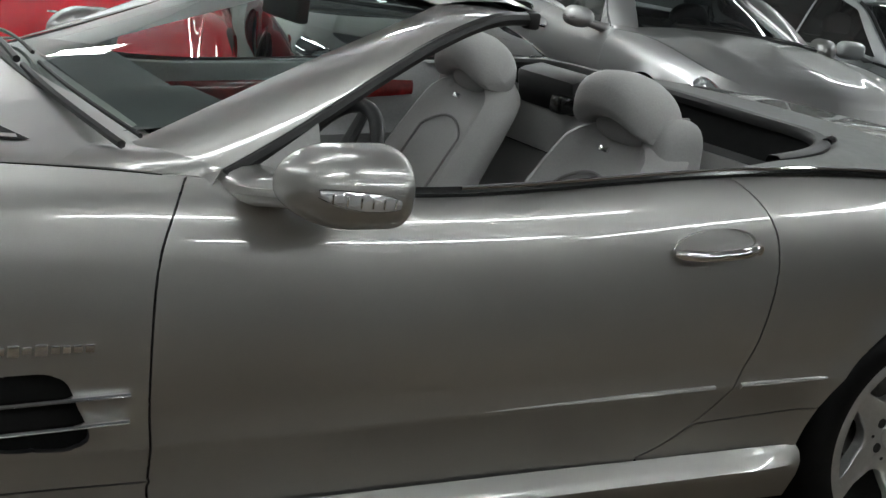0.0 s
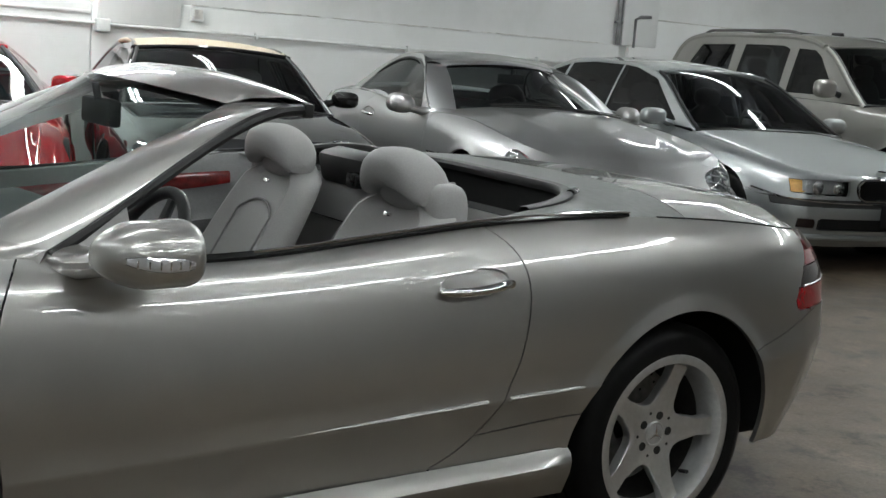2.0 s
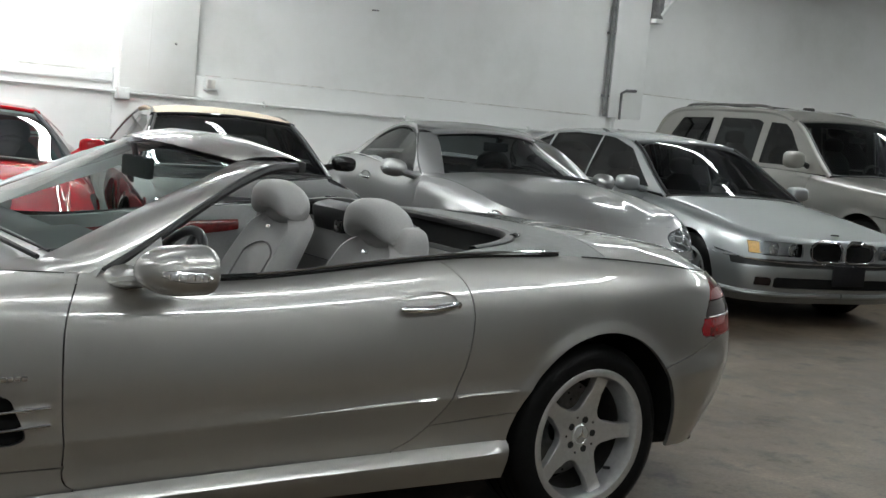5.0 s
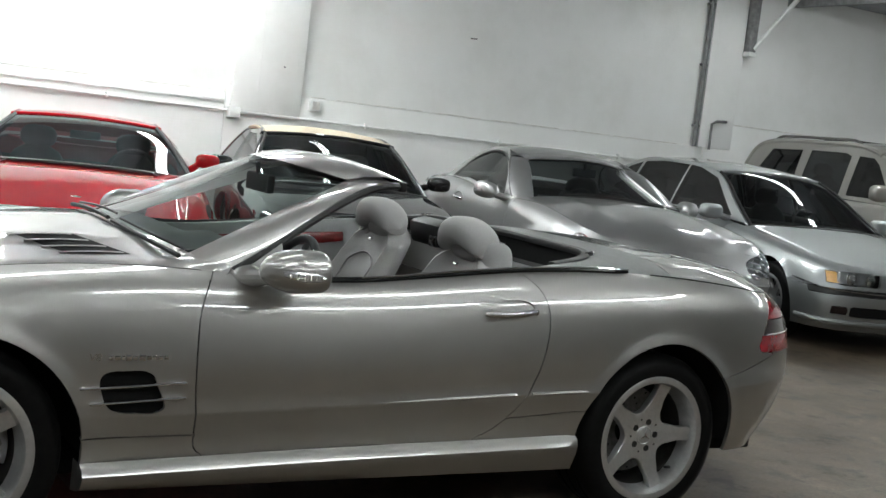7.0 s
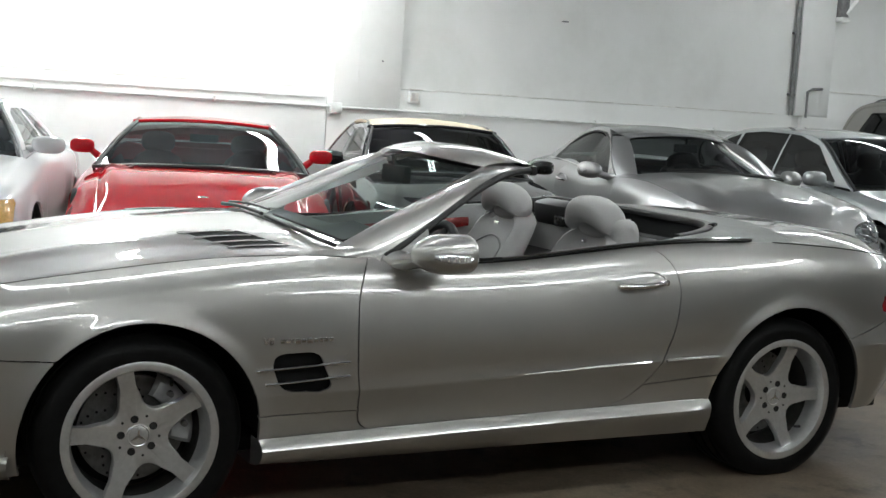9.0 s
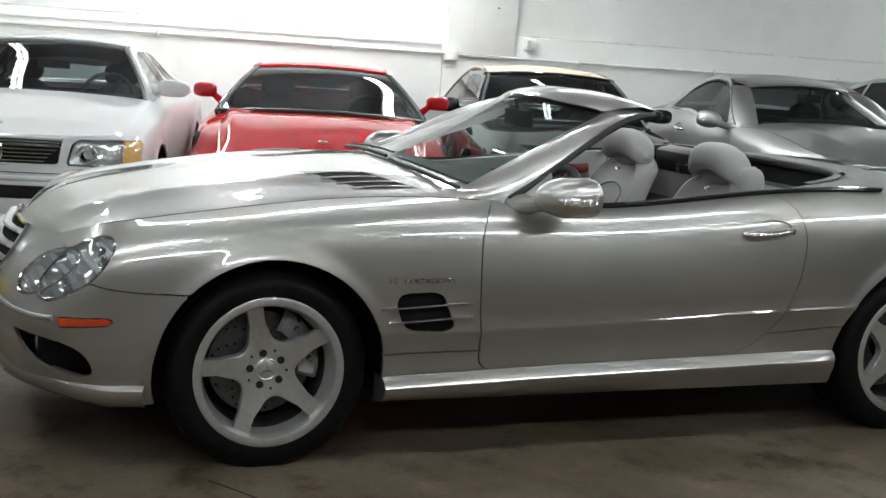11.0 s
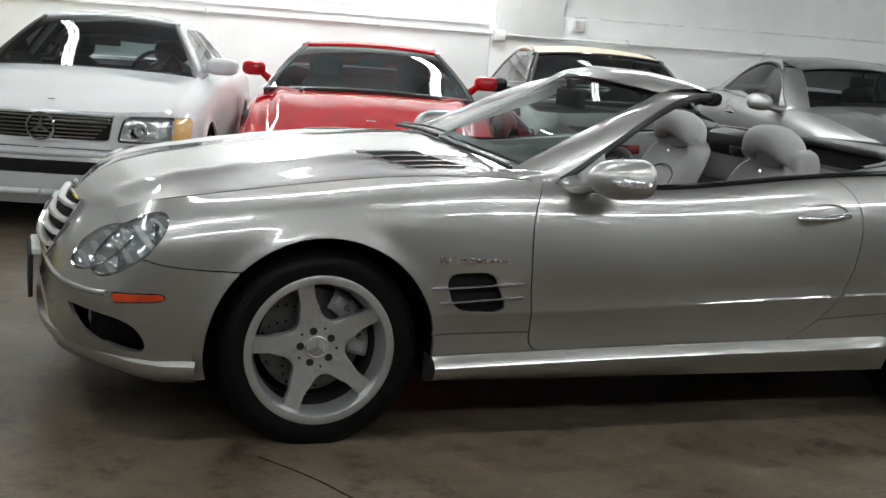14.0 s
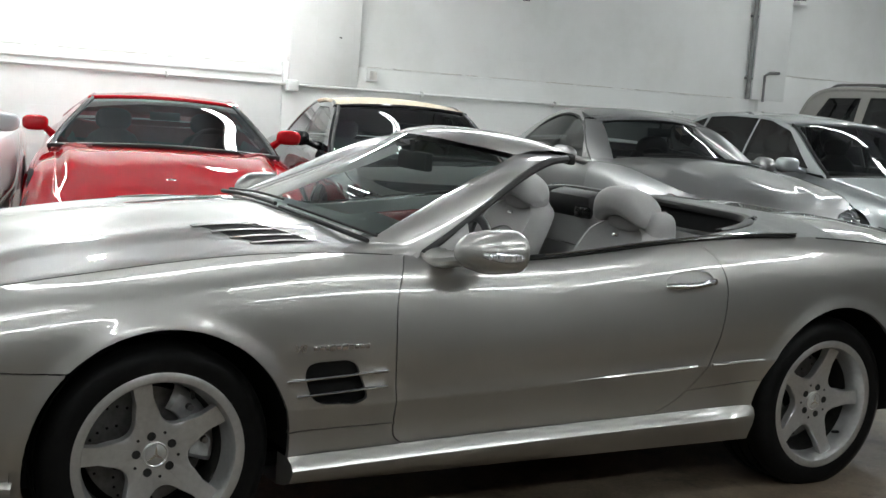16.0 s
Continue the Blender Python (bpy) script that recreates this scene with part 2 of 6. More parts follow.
# ---- geometry helpers ----
class Geo:
    """Vertices and faces gathered for one mesh."""

    def __init__(self):
        self.v, self.f = [], []

    def add(self, v, f):
        k = len(self.v)
        self.v += [tuple(map(float, p)) for p in v]
        self.f += [tuple(int(i) + k for i in q) for q in f]
        return self

    def grid(self, p, flip=False, close_u=False, close_v=False):
        p = np.asarray(p, float)
        a, b = p.shape[:2]
        f = []
        for i in range(a if close_u else a - 1):
            for j in range(b if close_v else b - 1):
                q = (i * b + j, (i + 1) % a * b + j, (i + 1) % a * b + (j + 1) % b, i * b + (j + 1) % b)
                f.append(q[::-1] if flip else q)
        return self.add(p.reshape(-1, 3), f)

    def box(self, c, s, bevel=0.0, m=None):
        """A box of centre c and size s with chamfered edges, turned by m about its centre."""
        h = [max(x / 2, 1e-4) for x in s]
        e = min(bevel, *(x * 0.49 for x in h)) if bevel else 0.0
        bm = bmesh.new()
        bmesh.ops.create_cube(bm, size=2.0)
        for v in bm.verts:
            v.co = Vector((v.co.x * h[0], v.co.y * h[1], v.co.z * h[2]))
        if e:
            bmesh.ops.bevel(bm, geom=bm.edges[:], offset=e, segments=2, affect="EDGES", profile=0.5)
        bm.verts.index_update()
        vs = [(m @ v.co if m else v.co) + Vector(c) for v in bm.verts]
        self.add(vs, [[v.index for v in f.verts] for f in bm.faces])
        bm.free()
        return self

    def tube(self, path, r, n=10, closed=False, flat=1.0, caps=True):
        """A pipe along path; r is one radius or one per point; flat squeezes it along its second axis."""
        pts = [Vector(p) for p in path]
        k = len(pts)
        rr = [r] * k if not hasattr(r, "__len__") else r
        ref = Vector((0, 0, 1))
        rows = []
        for i, p in enumerate(pts):
            a = pts[(i - 1) % k] if closed or i else pts[i]
            b = pts[(i + 1) % k] if closed or i < k - 1 else pts[i]
            t = (b - a).normalized()
            u = ref - t * ref.dot(t)
            if u.length < 1e-3:
                u = Vector((0, 1, 0)) - t * t.y
            u.normalize()
            w = t.cross(u)
            rows.append([p + (u * math.cos(q) * flat + w * math.sin(q)) * rr[i] for q in np.arange(n) * 2 * math.pi / n])
        self.grid(rows, close_v=True, close_u=closed)
        if caps and not closed:
            k0 = len(self.v)
            self.f += [tuple(range(k0 - n, k0)), tuple(range(k0 - n * k, k0 - n * (k - 1)))[::-1]]
        return self

    def lathe(self, prof, n=48, axis="y", c=(0, 0, 0)):
        """prof: (radius, offset along the axis) turned about the axis."""
        rows = []
        for a in np.arange(n) * 2 * math.pi / n:
            ca, sa = math.cos(a), math.sin(a)
            rows.append([{"y": (r * ca + c[0], o + c[1], r * sa + c[2]), "z": (r * ca + c[0], r * sa + c[1], o + c[2]),
                          "x": (o + c[0], r * ca + c[1], r * sa + c[2])}[axis] for r, o in prof])
        return self.grid(rows, close_u=True, flip=axis != "y")

    def ellipsoid(self, c, s, m=None, n=20, k=12, power=1.0):
        rows = []
        for i in range(k + 1):
            a = -math.pi / 2 + math.pi * i / k
            row = []
            for b in np.arange(n) * 2 * math.pi / n:
                q = [math.cos(a) * math.cos(b), math.cos(a) * math.sin(b), math.sin(a)]
                q = Vector([math.copysign(abs(x) ** power, x) * y for x, y in zip(q, s)])
                row.append((m @ q if m else q) + Vector(c))
            rows.append(row)
        return self.grid(rows, close_v=True, flip=True)

    def plate(self, outline, depth, m):
        """A flat outline (x, y) thickened by depth along z, laid by m."""
        n = len(outline)
        top = [m @ Vector((x, y, depth)) for x, y in outline]
        bot = [m @ Vector((x, y, 0)) for x, y in outline]
        return self.add(top + bot, [tuple(range(n)), tuple(range(2 * n - 1, n - 1, -1))] + [(i, n + i, n + (i + 1) % n, (i + 1) % n) for i in range(n)])

    def mirrored(self):
        g = Geo()
        g.v = [(x, -y, z) for x, y, z in self.v]
        g.f = [q[::-1] for q in self.f]
        return g


def part(name, geo, material, parent=None, label="", smooth=True, at=None):
    me = bpy.data.meshes.new(name)
    me.from_pydata(geo.v, [], geo.f)
    me.validate()
    me.materials.append(material)
    if smooth:
        me.polygons.foreach_set("use_smooth", [True] * len(me.polygons))
        me.set_sharp_from_angle(angle=radians(38))
    o = new(name, me)
    if parent:
        o.parent = parent
    if at:
        o.matrix_basis = at
    return tagged(o, label)


def thing(name, label, category, at=None, group="", kind=""):
    o = new(name)
    o.empty_display_size = 0.2
    if at:
        o.matrix_basis = at
    return tagged(o, label, category, group, kind)


def spline_matrix(t, q):
    """Rows that turn values at the knots t into a smooth (natural cubic) curve at q."""
    t, q = np.asarray(t, float), np.asarray(q, float)
    n = len(t)
    h = np.diff(t)
    a, r = np.eye(n), np.zeros((n, n))
    for i in range(1, n - 1):
        a[i, i - 1], a[i, i], a[i, i + 1] = h[i - 1], 2 * (h[i - 1] + h[i]), h[i]
        r[i, i - 1], r[i, i], r[i, i + 1] = 6 / h[i - 1], -6 / h[i - 1] - 6 / h[i], 6 / h[i]
    d2 = np.linalg.solve(a, r)
    k = np.clip(np.searchsorted(t, q, side="right") - 1, 0, n - 2)
    e = np.eye(n)
    out = np.zeros((len(q), n))
    for j, (x, i) in enumerate(zip(q, k)):
        A, B = (t[i + 1] - x) / h[i], (x - t[i]) / h[i]
        out[j] = A * e[i] + B * e[i + 1] + ((A ** 3 - A) * d2[i] + (B ** 3 - B) * d2[i + 1]) * h[i] ** 2 / 6
    return out


def curve(knots, q):
    k = np.asarray(knots, float)
    return spline_matrix(k[:, 0], np.atleast_1d(q)) @ k[:, 1:]


def smooth_path(pts, n):
    p = np.asarray(pts, float)
    t = np.r_[0, np.cumsum(np.linalg.norm(np.diff(p, axis=0), axis=1))]
    return spline_matrix(t, np.linspace(0, t[-1], n)) @ p


def inside(poly, x, z):
    """Whether points (x, z) lie in a polygon."""
    poly = np.asarray(poly, float)
    hit = np.zeros(np.shape(x), bool)
    for (x0, z0), (x1, z1) in zip(poly, np.roll(poly, -1, axis=0)):
        cross = ((z0 > z) != (z1 > z))
        with np.errstate(divide="ignore", invalid="ignore"):
            hit ^= cross & (x < (x1 - x0) * (z - z0) / (z1 - z0 + 1e-12) + x0)
    return hit


def nearest_on(lines, x, z):
    """The nearest point of some polylines to (x, z), and how far it is."""
    best = (9.0, x, z)
    for ln in lines:
        a, b = ln[:-1], ln[1:]
        d = b - a
        u = np.clip(((x - a[:, 0]) * d[:, 0] + (z - a[:, 1]) * d[:, 1]) / np.maximum((d ** 2).sum(1), 1e-12), 0, 1)
        px, pz = a[:, 0] + u * d[:, 0], a[:, 1] + u * d[:, 1]
        w = np.hypot(px - x, pz - z)
        i = int(w.argmin())
        if w[i] < best[0]:
            best = (w[i], px[i], pz[i])
    return best


def panels(P, labels, lines, gap=0.0022, depth=0.014, snap=0.022, axes=(0, 2), front=(), front_x=-9.0):
    """Cuts the sheet P (a grid of points) into panels by the label of each cell. Borders are drawn onto the seam lines given in two axes;
    front lines are in y and z, for the nose. Each panel is drawn back by gap and gets a turned-in flange. Returns label -> Geo."""
    a, b = P.shape[:2]
    P = P.copy()
    du, dv = np.gradient(P, axis=0), np.gradient(P, axis=1)
    nor = np.cross(du, dv)
    nor /= np.maximum(np.linalg.norm(nor, axis=2, keepdims=True), 1e-9)
    ax, az = axes
    border = np.zeros((a, b), bool)
    L = labels
    diff_u, diff_v = L[1:] != L[:-1], L[:, 1:] != L[:, :-1]
    border[1:-1, :-1] |= diff_u
    border[1:-1, 1:] |= diff_u
    border[:-1, 1:-1] |= diff_v
    border[1:, 1:-1] |= diff_v
    for i, j in zip(*np.nonzero(border)):
        x, z = P[i, j, ax], P[i, j, az]
        d, px, pz = nearest_on(lines, x, z)
        bx = ax
        if front and P[i, j, 0] < front_x:
            d2, px2, pz2 = nearest_on(front, P[i, j, 1], z)
            if d2 < d or abs(dv[i, j, ax] * du[i, j, az] - du[i, j, ax] * dv[i, j, az]) < 1e-5:
                d, px, pz, bx, x = d2, px2, pz2, 1, P[i, j, 1]
        if d < snap:
            J = np.array([[du[i, j, bx], dv[i, j, bx]], [du[i, j, az], dv[i, j, az]]])
            if abs(np.linalg.det(J)) > 1e-8:
                st = np.clip(np.linalg.solve(J, (px - x, pz - z)), -1.6, 1.6)
                P[i, j] += st[0] * du[i, j] + st[1] * dv[i, j]
    out = {}
    for lab in set(L.ravel()) - {""}:
        cells = np.argwhere(L == lab)
        g, ids = Geo(), {}
        vs, fs, edges = [], [], {}
        acc = {}
        for i, j in cells:
            q = [(i, j), (i + 1, j), (i + 1, j + 1), (i, j + 1)]
            c = sum(P[k] for k in q) / 4
            for k in q:
                if k not in ids:
                    ids[k] = len(vs)
                    vs.append(P[k])
                acc.setdefault(k, []).append(c)
            fs.append([ids[k] for k in q])
            for e in zip(q, q[1:] + q[:1]):
                if e[::-1] in edges:
                    del edges[e[::-1]]
                else:
                    edges[e] = True
        vs = [np.array(v) for v in vs]
        rim = {}
        for e0, e1 in edges:
            for k in (e0, e1):
                if k not in rim:
                    if 0 < k[0] < a - 1 and 0 < k[1] < b - 1 and border[k]:
                        d = sum(acc[k]) / len(acc[k]) - P[k]
                        vs[ids[k]] = P[k] + d / max(np.linalg.norm(d), 1e-9) * gap
                    rim[k] = len(vs)
                    vs.append(vs[ids[k]] - nor[k] * depth)
            fs.append([ids[e1], ids[e0], rim[e0], rim[e1]])
        out[lab] = g.add(vs, fs)
    return out


# ---- the hall ----
WALL_Y = 8.1
X0, X1, Y0 = -9.0, 17.0, -9.0
FLOOR_Z = 0.017     # loaded tyres sit this much flatter than round


def slab(name, lo, hi, material, kind="structure"):
    g = Geo().box([(a + b) / 2 for a, b in zip(lo, hi)], [b - a for a, b in zip(lo, hi)])
    return tagged(part(name, g, material, smooth=False), kind=kind)


tagged(slab("floor", (X0, Y0, -0.2), (X1, WALL_Y, FLOOR_Z), FLOOR), "worn brown-grey concrete garage floor with stains", "floor")
tagged(slab("wall_north", (X0 - 0.3, WALL_Y, -0.2), (X1 + 0.3, WALL_Y + 0.3, CEIL + 0.2), WALL), "white painted masonry wall with stained patches", "wall")
# never in view; kept dark so the car's lower flank reflects less light
tagged(slab("wall_south", (X0 - 0.3, Y0 - 0.3, -0.2), (X1 + 0.3, Y0, CEIL + 0.2), UNSEEN_WALL_GREY), "unseen dark grey wall that dims reflections", "wall")
tagged(slab("wall_west", (X0 - 0.3, Y0, -0.2), (X0, WALL_Y, CEIL + 0.2), WALL), "white painted masonry end wall", "wall")
tagged(slab("wall_east", (X1, Y0, -0.2), (X1 + 0.3, WALL_Y, CEIL + 0.2), WALL), "white painted masonry end wall", "wall")
tagged(slab("ceiling", (X0, Y0, CEIL), (X1, WALL_Y, CEIL + 0.2), CEILING), "dark grey painted ceiling deck", "ceiling")

# ---- car building ----
def circle(cx, cz, r, n=72):
    a = np.linspace(0, 2 * math.pi, n + 1)
    return np.c_[cx + r * np.cos(a), cz + r * np.sin(a)]


def oval(cx, cz, a, b, turn, n=48):
    q = np.linspace(0, 2 * math.pi, n + 1)
    x, z = a * np.cos(q), b * np.sin(q)
    c, s = math.cos(radians(turn)), math.sin(radians(turn))
    return np.c_[cx + x * c - z * s, cz + x * s + z * c]


def band_sheet(levels, ns, crease, per=9):
    """The side of a body: level curves from the middle of the nose round to the middle of the tail, from the top edge down."""
    C = np.array(levels, float).transpose(1, 0, 2)
    mid = C[:, 3]
    t = np.r_[0, np.cumsum(np.linalg.norm(np.diff(mid, axis=0), axis=1))]
    S = spline_matrix(t, np.linspace(0, t[-1], ns))
    n = C.shape[1]
    top = spline_matrix(range(crease + 1), np.linspace(0, crease, crease * per + 1))
    low = spline_matrix(range(n - crease), np.linspace(0, n - 1 - crease, (n - 1 - crease) * per + 1))
    V = np.zeros((len(top) + len(low) - 1, n))
    V[:len(top), :crease + 1] = top
    V[len(top):, crease:] = low[1:]
    return np.einsum("ai,bj,ijk->abk", S, V, C)


def flare(P, cx, cz, r, h=0.010, w=0.03):
    """A slight lip round a wheel arch."""
    d = np.hypot(P[..., 0] - cx, P[..., 2] - cz) - r
    P[..., 1] += h * np.exp(-(np.maximum(d, 0) / w) ** 2) * (d > -0.08) * (P[..., 1] > 0.6)


def cover(edge_x, edge_y, edge_z, front, rear_x, zc, nq=70, npp=61, power=2.2, bow=0.0):
    """A crowned lid: hood or boot lid. edge_*(q): the side edge; front(p): its leading edge; zc(q): the crown's height."""
    q = np.linspace(0, 1, nq)
    p = np.linspace(-1, 1, npp)
    F = np.array([front(abs(a)) for a in p])
    ex, ey, ez, c = edge_x(q), edge_y(q), edge_z(q), zc(q)
    w = 1 - np.abs(p) ** power
    g = np.empty((nq, npp, 3))
    rx = rear_x(np.abs(p))
    side = (ex - ex[0]) / (ex[-1] - ex[0])
    g[..., 0] = F[:, 0] + (rx - F[:, 0]) * side[:, None]
    g[..., 1] = np.sign(p) * F[:, 1] + p * (ey - ey[0])[:, None]
    z = ez[:, None] + (c - ez)[:, None] * w
    g[..., 2] = z + (F[:, 2] - z[0]) * (1 - q[:, None]) ** 5
    return g


def tyre(parent_pose, r, width, rim_r, wheel, outward=-1):
    """Adds the tyre: rounded tread with grooves, bulged sidewall, bead."""
    h = width / 2
    prof = [(rim_r - 0.006, -h * 0.80), (rim_r + 0.008, -h * 0.96), (rim_r + (r - rim_r) * 0.45, -h * 1.03), (r - 0.030, -h * 0.97), (r - 0.010, -h * 0.88), (r, -h * 0.70)]
    for gx in (-0.42, 0.0, 0.42):
        prof += [(r, h * (gx - 0.06)), (r - 0.007, h * (gx - 0.05)), (r - 0.007, h * (gx + 0.05)), (r, h * (gx + 0.06))]
    prof += [(r, h * 0.70), (r - 0.010, h * 0.88), (r - 0.030, h * 0.97), (rim_r + (r - rim_r) * 0.45, h * 1.03), (rim_r + 0.008, h * 0.96), (rim_r - 0.006, h * 0.80)]
    return part("tyre", Geo().lathe(prof[::-1], 72), TYRE, wheel, "black low-profile tyre")


def spoke_face(rs, n_spokes, hub_r, w0, w1, phase, y0, y1, thick):
    """A cast wheel face: hub and tapered spokes as one rounded plate; the wheel's axis is y, and outward is -y."""
    step = 2 * math.pi / n_spokes
    pts = []
    for k in range(n_spokes):
        a, b = phase + k * step, phase + (k + 1) * step
        at = lambda r, w, q: np.array((r * math.cos(q) - w * math.sin(q), r * math.sin(q) + w * math.cos(q)))
        pts += [at(rs, -w1, a), at(rs, w1, a), at(rs * .75, w1 * .93, a)]
        p0, p2 = at(hub_r * 1.32, w0, a), at(hub_r * 1.32, -w0, b)
        p1 = at(hub_r * .72, 0, (a + b) / 2)
        pts += [(1 - f) ** 2 * p0 + 2 * f * (1 - f) * p1 + f * f * p2 for f in np.linspace(0, 1, 9)]
        pts += [at(rs * .75, -w1 * .93, b)]
    pts = np.array(pts)
    rad = np.hypot(pts[:, 0], pts[:, 1])
    dish = lambda r: y0 + (y1 - y0) * np.clip((r - 0.05) / (rs - 0.05), 0, 1) ** 1.4
    g = Geo()
    n = len(pts)
    rows = []
    for sc, dy in ((0.0, 0.0), (0.35, 0.0), (0.7, 0.0), (0.93, 0.0), (0.985, 0.003), (1.0, 0.010), (1.0, thick)):
        p = pts * sc
        off = np.where(rad * sc > 1e-6, dish(np.hypot(p[:, 0], p[:, 1])), y0)
        if sc > 0.9:
            c = pts - (pts / rad[:, None]) * (1 - sc) * 0.12
            p = c
            off = dish(np.hypot(c[:, 0], c[:, 1]))
        rows.append(np.c_[p[:, 0], off + dy, p[:, 1]])
    return g.grid(rows, close_v=True)


def star_shape(r):
    """A plain three-pointed emblem as an outline."""
    out = []
    for k in range(6):
        a = radians(90 + 60 * k)
        q = r if k % 2 == 0 else r * 0.16
        out.append((q * math.cos(a), q * math.sin(a)))
    return out


def alloy_wheel(parent, x, side, z, r=0.328, rim_r=0.232, width=0.26, spokes=5, y_face=0.86, phase=104, caliper_dir=1, detail=True, face=None):
    """A wheel on a car: tyre, rim, spokes, hub cap, bolts, brake disc and caliper. side -1: the y<0 flank."""
    w = new("wheel")
    w.parent = parent
    w.matrix_basis = pose(x, side * (y_face - width / 2), z, 0, 0, 0 if side < 0 else 180)
    h = width / 2
    tyre(None, r, width, rim_r, w)
    rim = [(rim_r + 0.012, -h * 0.90), (rim_r + 0.014, -h * 0.97), (rim_r + 0.004, -h * 1.0), (rim_r - 0.012, -h * 0.97), (rim_r - 0.019, -h * 0.84), (rim_r - 0.022, -h * 0.62), (rim_r - 0.030, -h * 0.40), (rim_r - 0.034, h * 0.3), (rim_r - 0.012, h * 0.8), (rim_r + 0.008, h * 0.9)]
    part("rim", Geo().lathe(rim[:7][::-1], 64), ALLOY, w, "silver alloy rim")
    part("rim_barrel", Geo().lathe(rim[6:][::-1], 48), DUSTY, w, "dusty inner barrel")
    if face is None:
        sp = spoke_face(rim_r - 0.012, spokes, 0.096, 0.035, 0.028, radians(phase), -h * 0.60, -h * 0.78, 0.030)
    else:
        sp = face(rim_r, h)
    part("spokes", sp, ALLOY, w, "silver cast spokes")
    hub = Geo().lathe([(0.0, -h * 0.645), (0.024, -h * 0.64), (0.031, -h * 0.62), (0.034, -h * 0.64), (0.037, -h * 0.62), (0.038, -h * 0.5)][::-1], 32)
    cap = part("hub_cap", hub, ALLOY, w)
    if detail:
        part("emblem", Geo().plate([(p * 0.9, q * 0.9) for p, q in star_shape(0.034)], 0.003, Matrix.Translation((0, -h * 0.645, 0)) @ pose(0, 0, 0, 90)), CHROME, cap, "chrome emblem")
        for k in range(5):
            a = radians(phase + 72 * k)
            part("bolt_hole", Geo().lathe([(0.0, -h * 0.60), (0.0125, -h * 0.605), (0.0135, -h * 0.56)][::-1], 14, c=(0.0545 * math.cos(a), -0.002, 0.0545 * math.sin(a))), BLACK_TRIM, w)
            a += radians(36)
            part("hub_dimple", Geo().lathe([(0.0, -h * 0.60), (0.0045, -h * 0.605), (0.005, -h * 0.56)][::-1], 8, c=(0.066 * math.cos(a), -0.002, 0.066 * math.sin(a))), BLACK_TRIM, w)
        part("tyre_valve", Geo().tube([((rim_r - .03) * math.cos(radians(phase - 45)), -h * .45, (rim_r - .03) * math.sin(radians(phase - 45))), ((rim_r - .045) * math.cos(radians(phase - 45)), -h * .72, (rim_r - .045) * math.sin(radians(phase - 45)))], .006, 8), BLACK_TRIM, w)
    disc = Geo().lathe([(0.06, h * 0.15), (0.172, h * 0.15), (0.172, h * 0.45), (0.06, h * 0.45)][::-1], 48)
    dsc = part("brake_disc", disc, STEEL, w, "drilled steel brake disc")
    part("brake_backing", Geo().lathe([(0.0, h * 0.5), (rim_r - 0.03, h * 0.5)][::-1], 32), BLACK_MATT, w)
    if detail:
        cal, a0 = Geo(), radians(26 if caliper_dir > 0 else 172)
        span = .74 if caliper_dir > 0 else .46
        rows = []
        for a in np.linspace(a0 - span, a0 + span, 18):
            e = min(1, (span - abs(a - a0)) / 0.08 + 0.5) * (.8 + .2 * math.cos(9 * (a - a0)))
            rows.append([(rr * math.cos(a), yy * h, rr * math.sin(a)) for rr, yy in ((0.118, 0.12), (0.122, -0.12 * e), (0.145, -0.2 * e), (0.175, -0.2 * e), (0.192, -0.06 * e), (0.194, 0.4))])
        cal.grid(rows)
        clp = part("caliper", cal, CALIPER, w, "grey brake caliper")
        for da in (-.35, 0, .35):
            part("caliper_bolt", Geo().lathe([(0, -h * .27), (.010, -h * .27), (.011, -h * .1)][::-1], 10, c=(.16 * math.cos(a0 + da), 0, .16 * math.sin(a0 + da))), STEEL, clp)
        for k in range(40):
            a, rr = k * 2 * math.pi / 40, (.105, .125, .145, .160)[k % 4]
            part("disc_hole", Geo().lathe([(0, h * .145), (.0045, h * .145), (.0045, h * .2)][::-1], 6, c=(rr * math.cos(a), 0, rr * math.sin(a))), BLACK_MATT, dsc)
    return w


def wheel_well(parent, x, z, r, y_out, side, depth=0.34):
    g = Geo()
    rows = []
    for a in np.linspace(radians(-4), radians(184), 30):
        rows.append([(x + r * math.cos(a), side * y, z + r * math.sin(a)) for y in (y_out - 0.02, y_out - depth)])
    g.grid(rows)
    k = len(g.v)
    g.v.append((x, side * (y_out - depth), z))
    g.f += [(2 * i + 1, 2 * i + 3, k) for i in range(29)]
    return part("wheel_liner", g, BLACK_MATT, parent)


# ---- silver roadster ----
car = thing("convertible_roadster", "pewter silver two-seat roadster with its roof down, on the concrete floor", "car")
FA, RA, WZ = 0.0, 2.56, 0.330
AR_F, AR_R = 0.372, 0.378
# level curves, half body, nose middle to tail middle
L0 = [(-.715, 0, .715), (-.695, .27, .700), (-.628, .515, .724), (-.540, .688, .775), (-.35, .745, .812), (0, .75, .862), (.40, .752, .895), (.80, .792, .888),
      (1.12, .802, .871), (1.5, .80, .903), (2.0, .80, .952), (2.58, .792, .952), (3.0, .765, .918), (3.24, .665, .890), (3.44, .40, .885), (3.50, 0, .885)]
L1 = [(-.765, 0, .655), (-.745, .31, .645), (-.695, .56, .645), (-.592, .755, .702), (-.35, .825, .765), (0, .84, .812), (.40, .842, .838), (.80, .853, .838),
      (1.12, .855, .838), (1.5, .857, .860), (2.0, .86, .895), (2.56, .860, .898), (3.0, .825, .866), (3.31, .70, .83), (3.50, .42, .82), (3.55, 0, .82)]
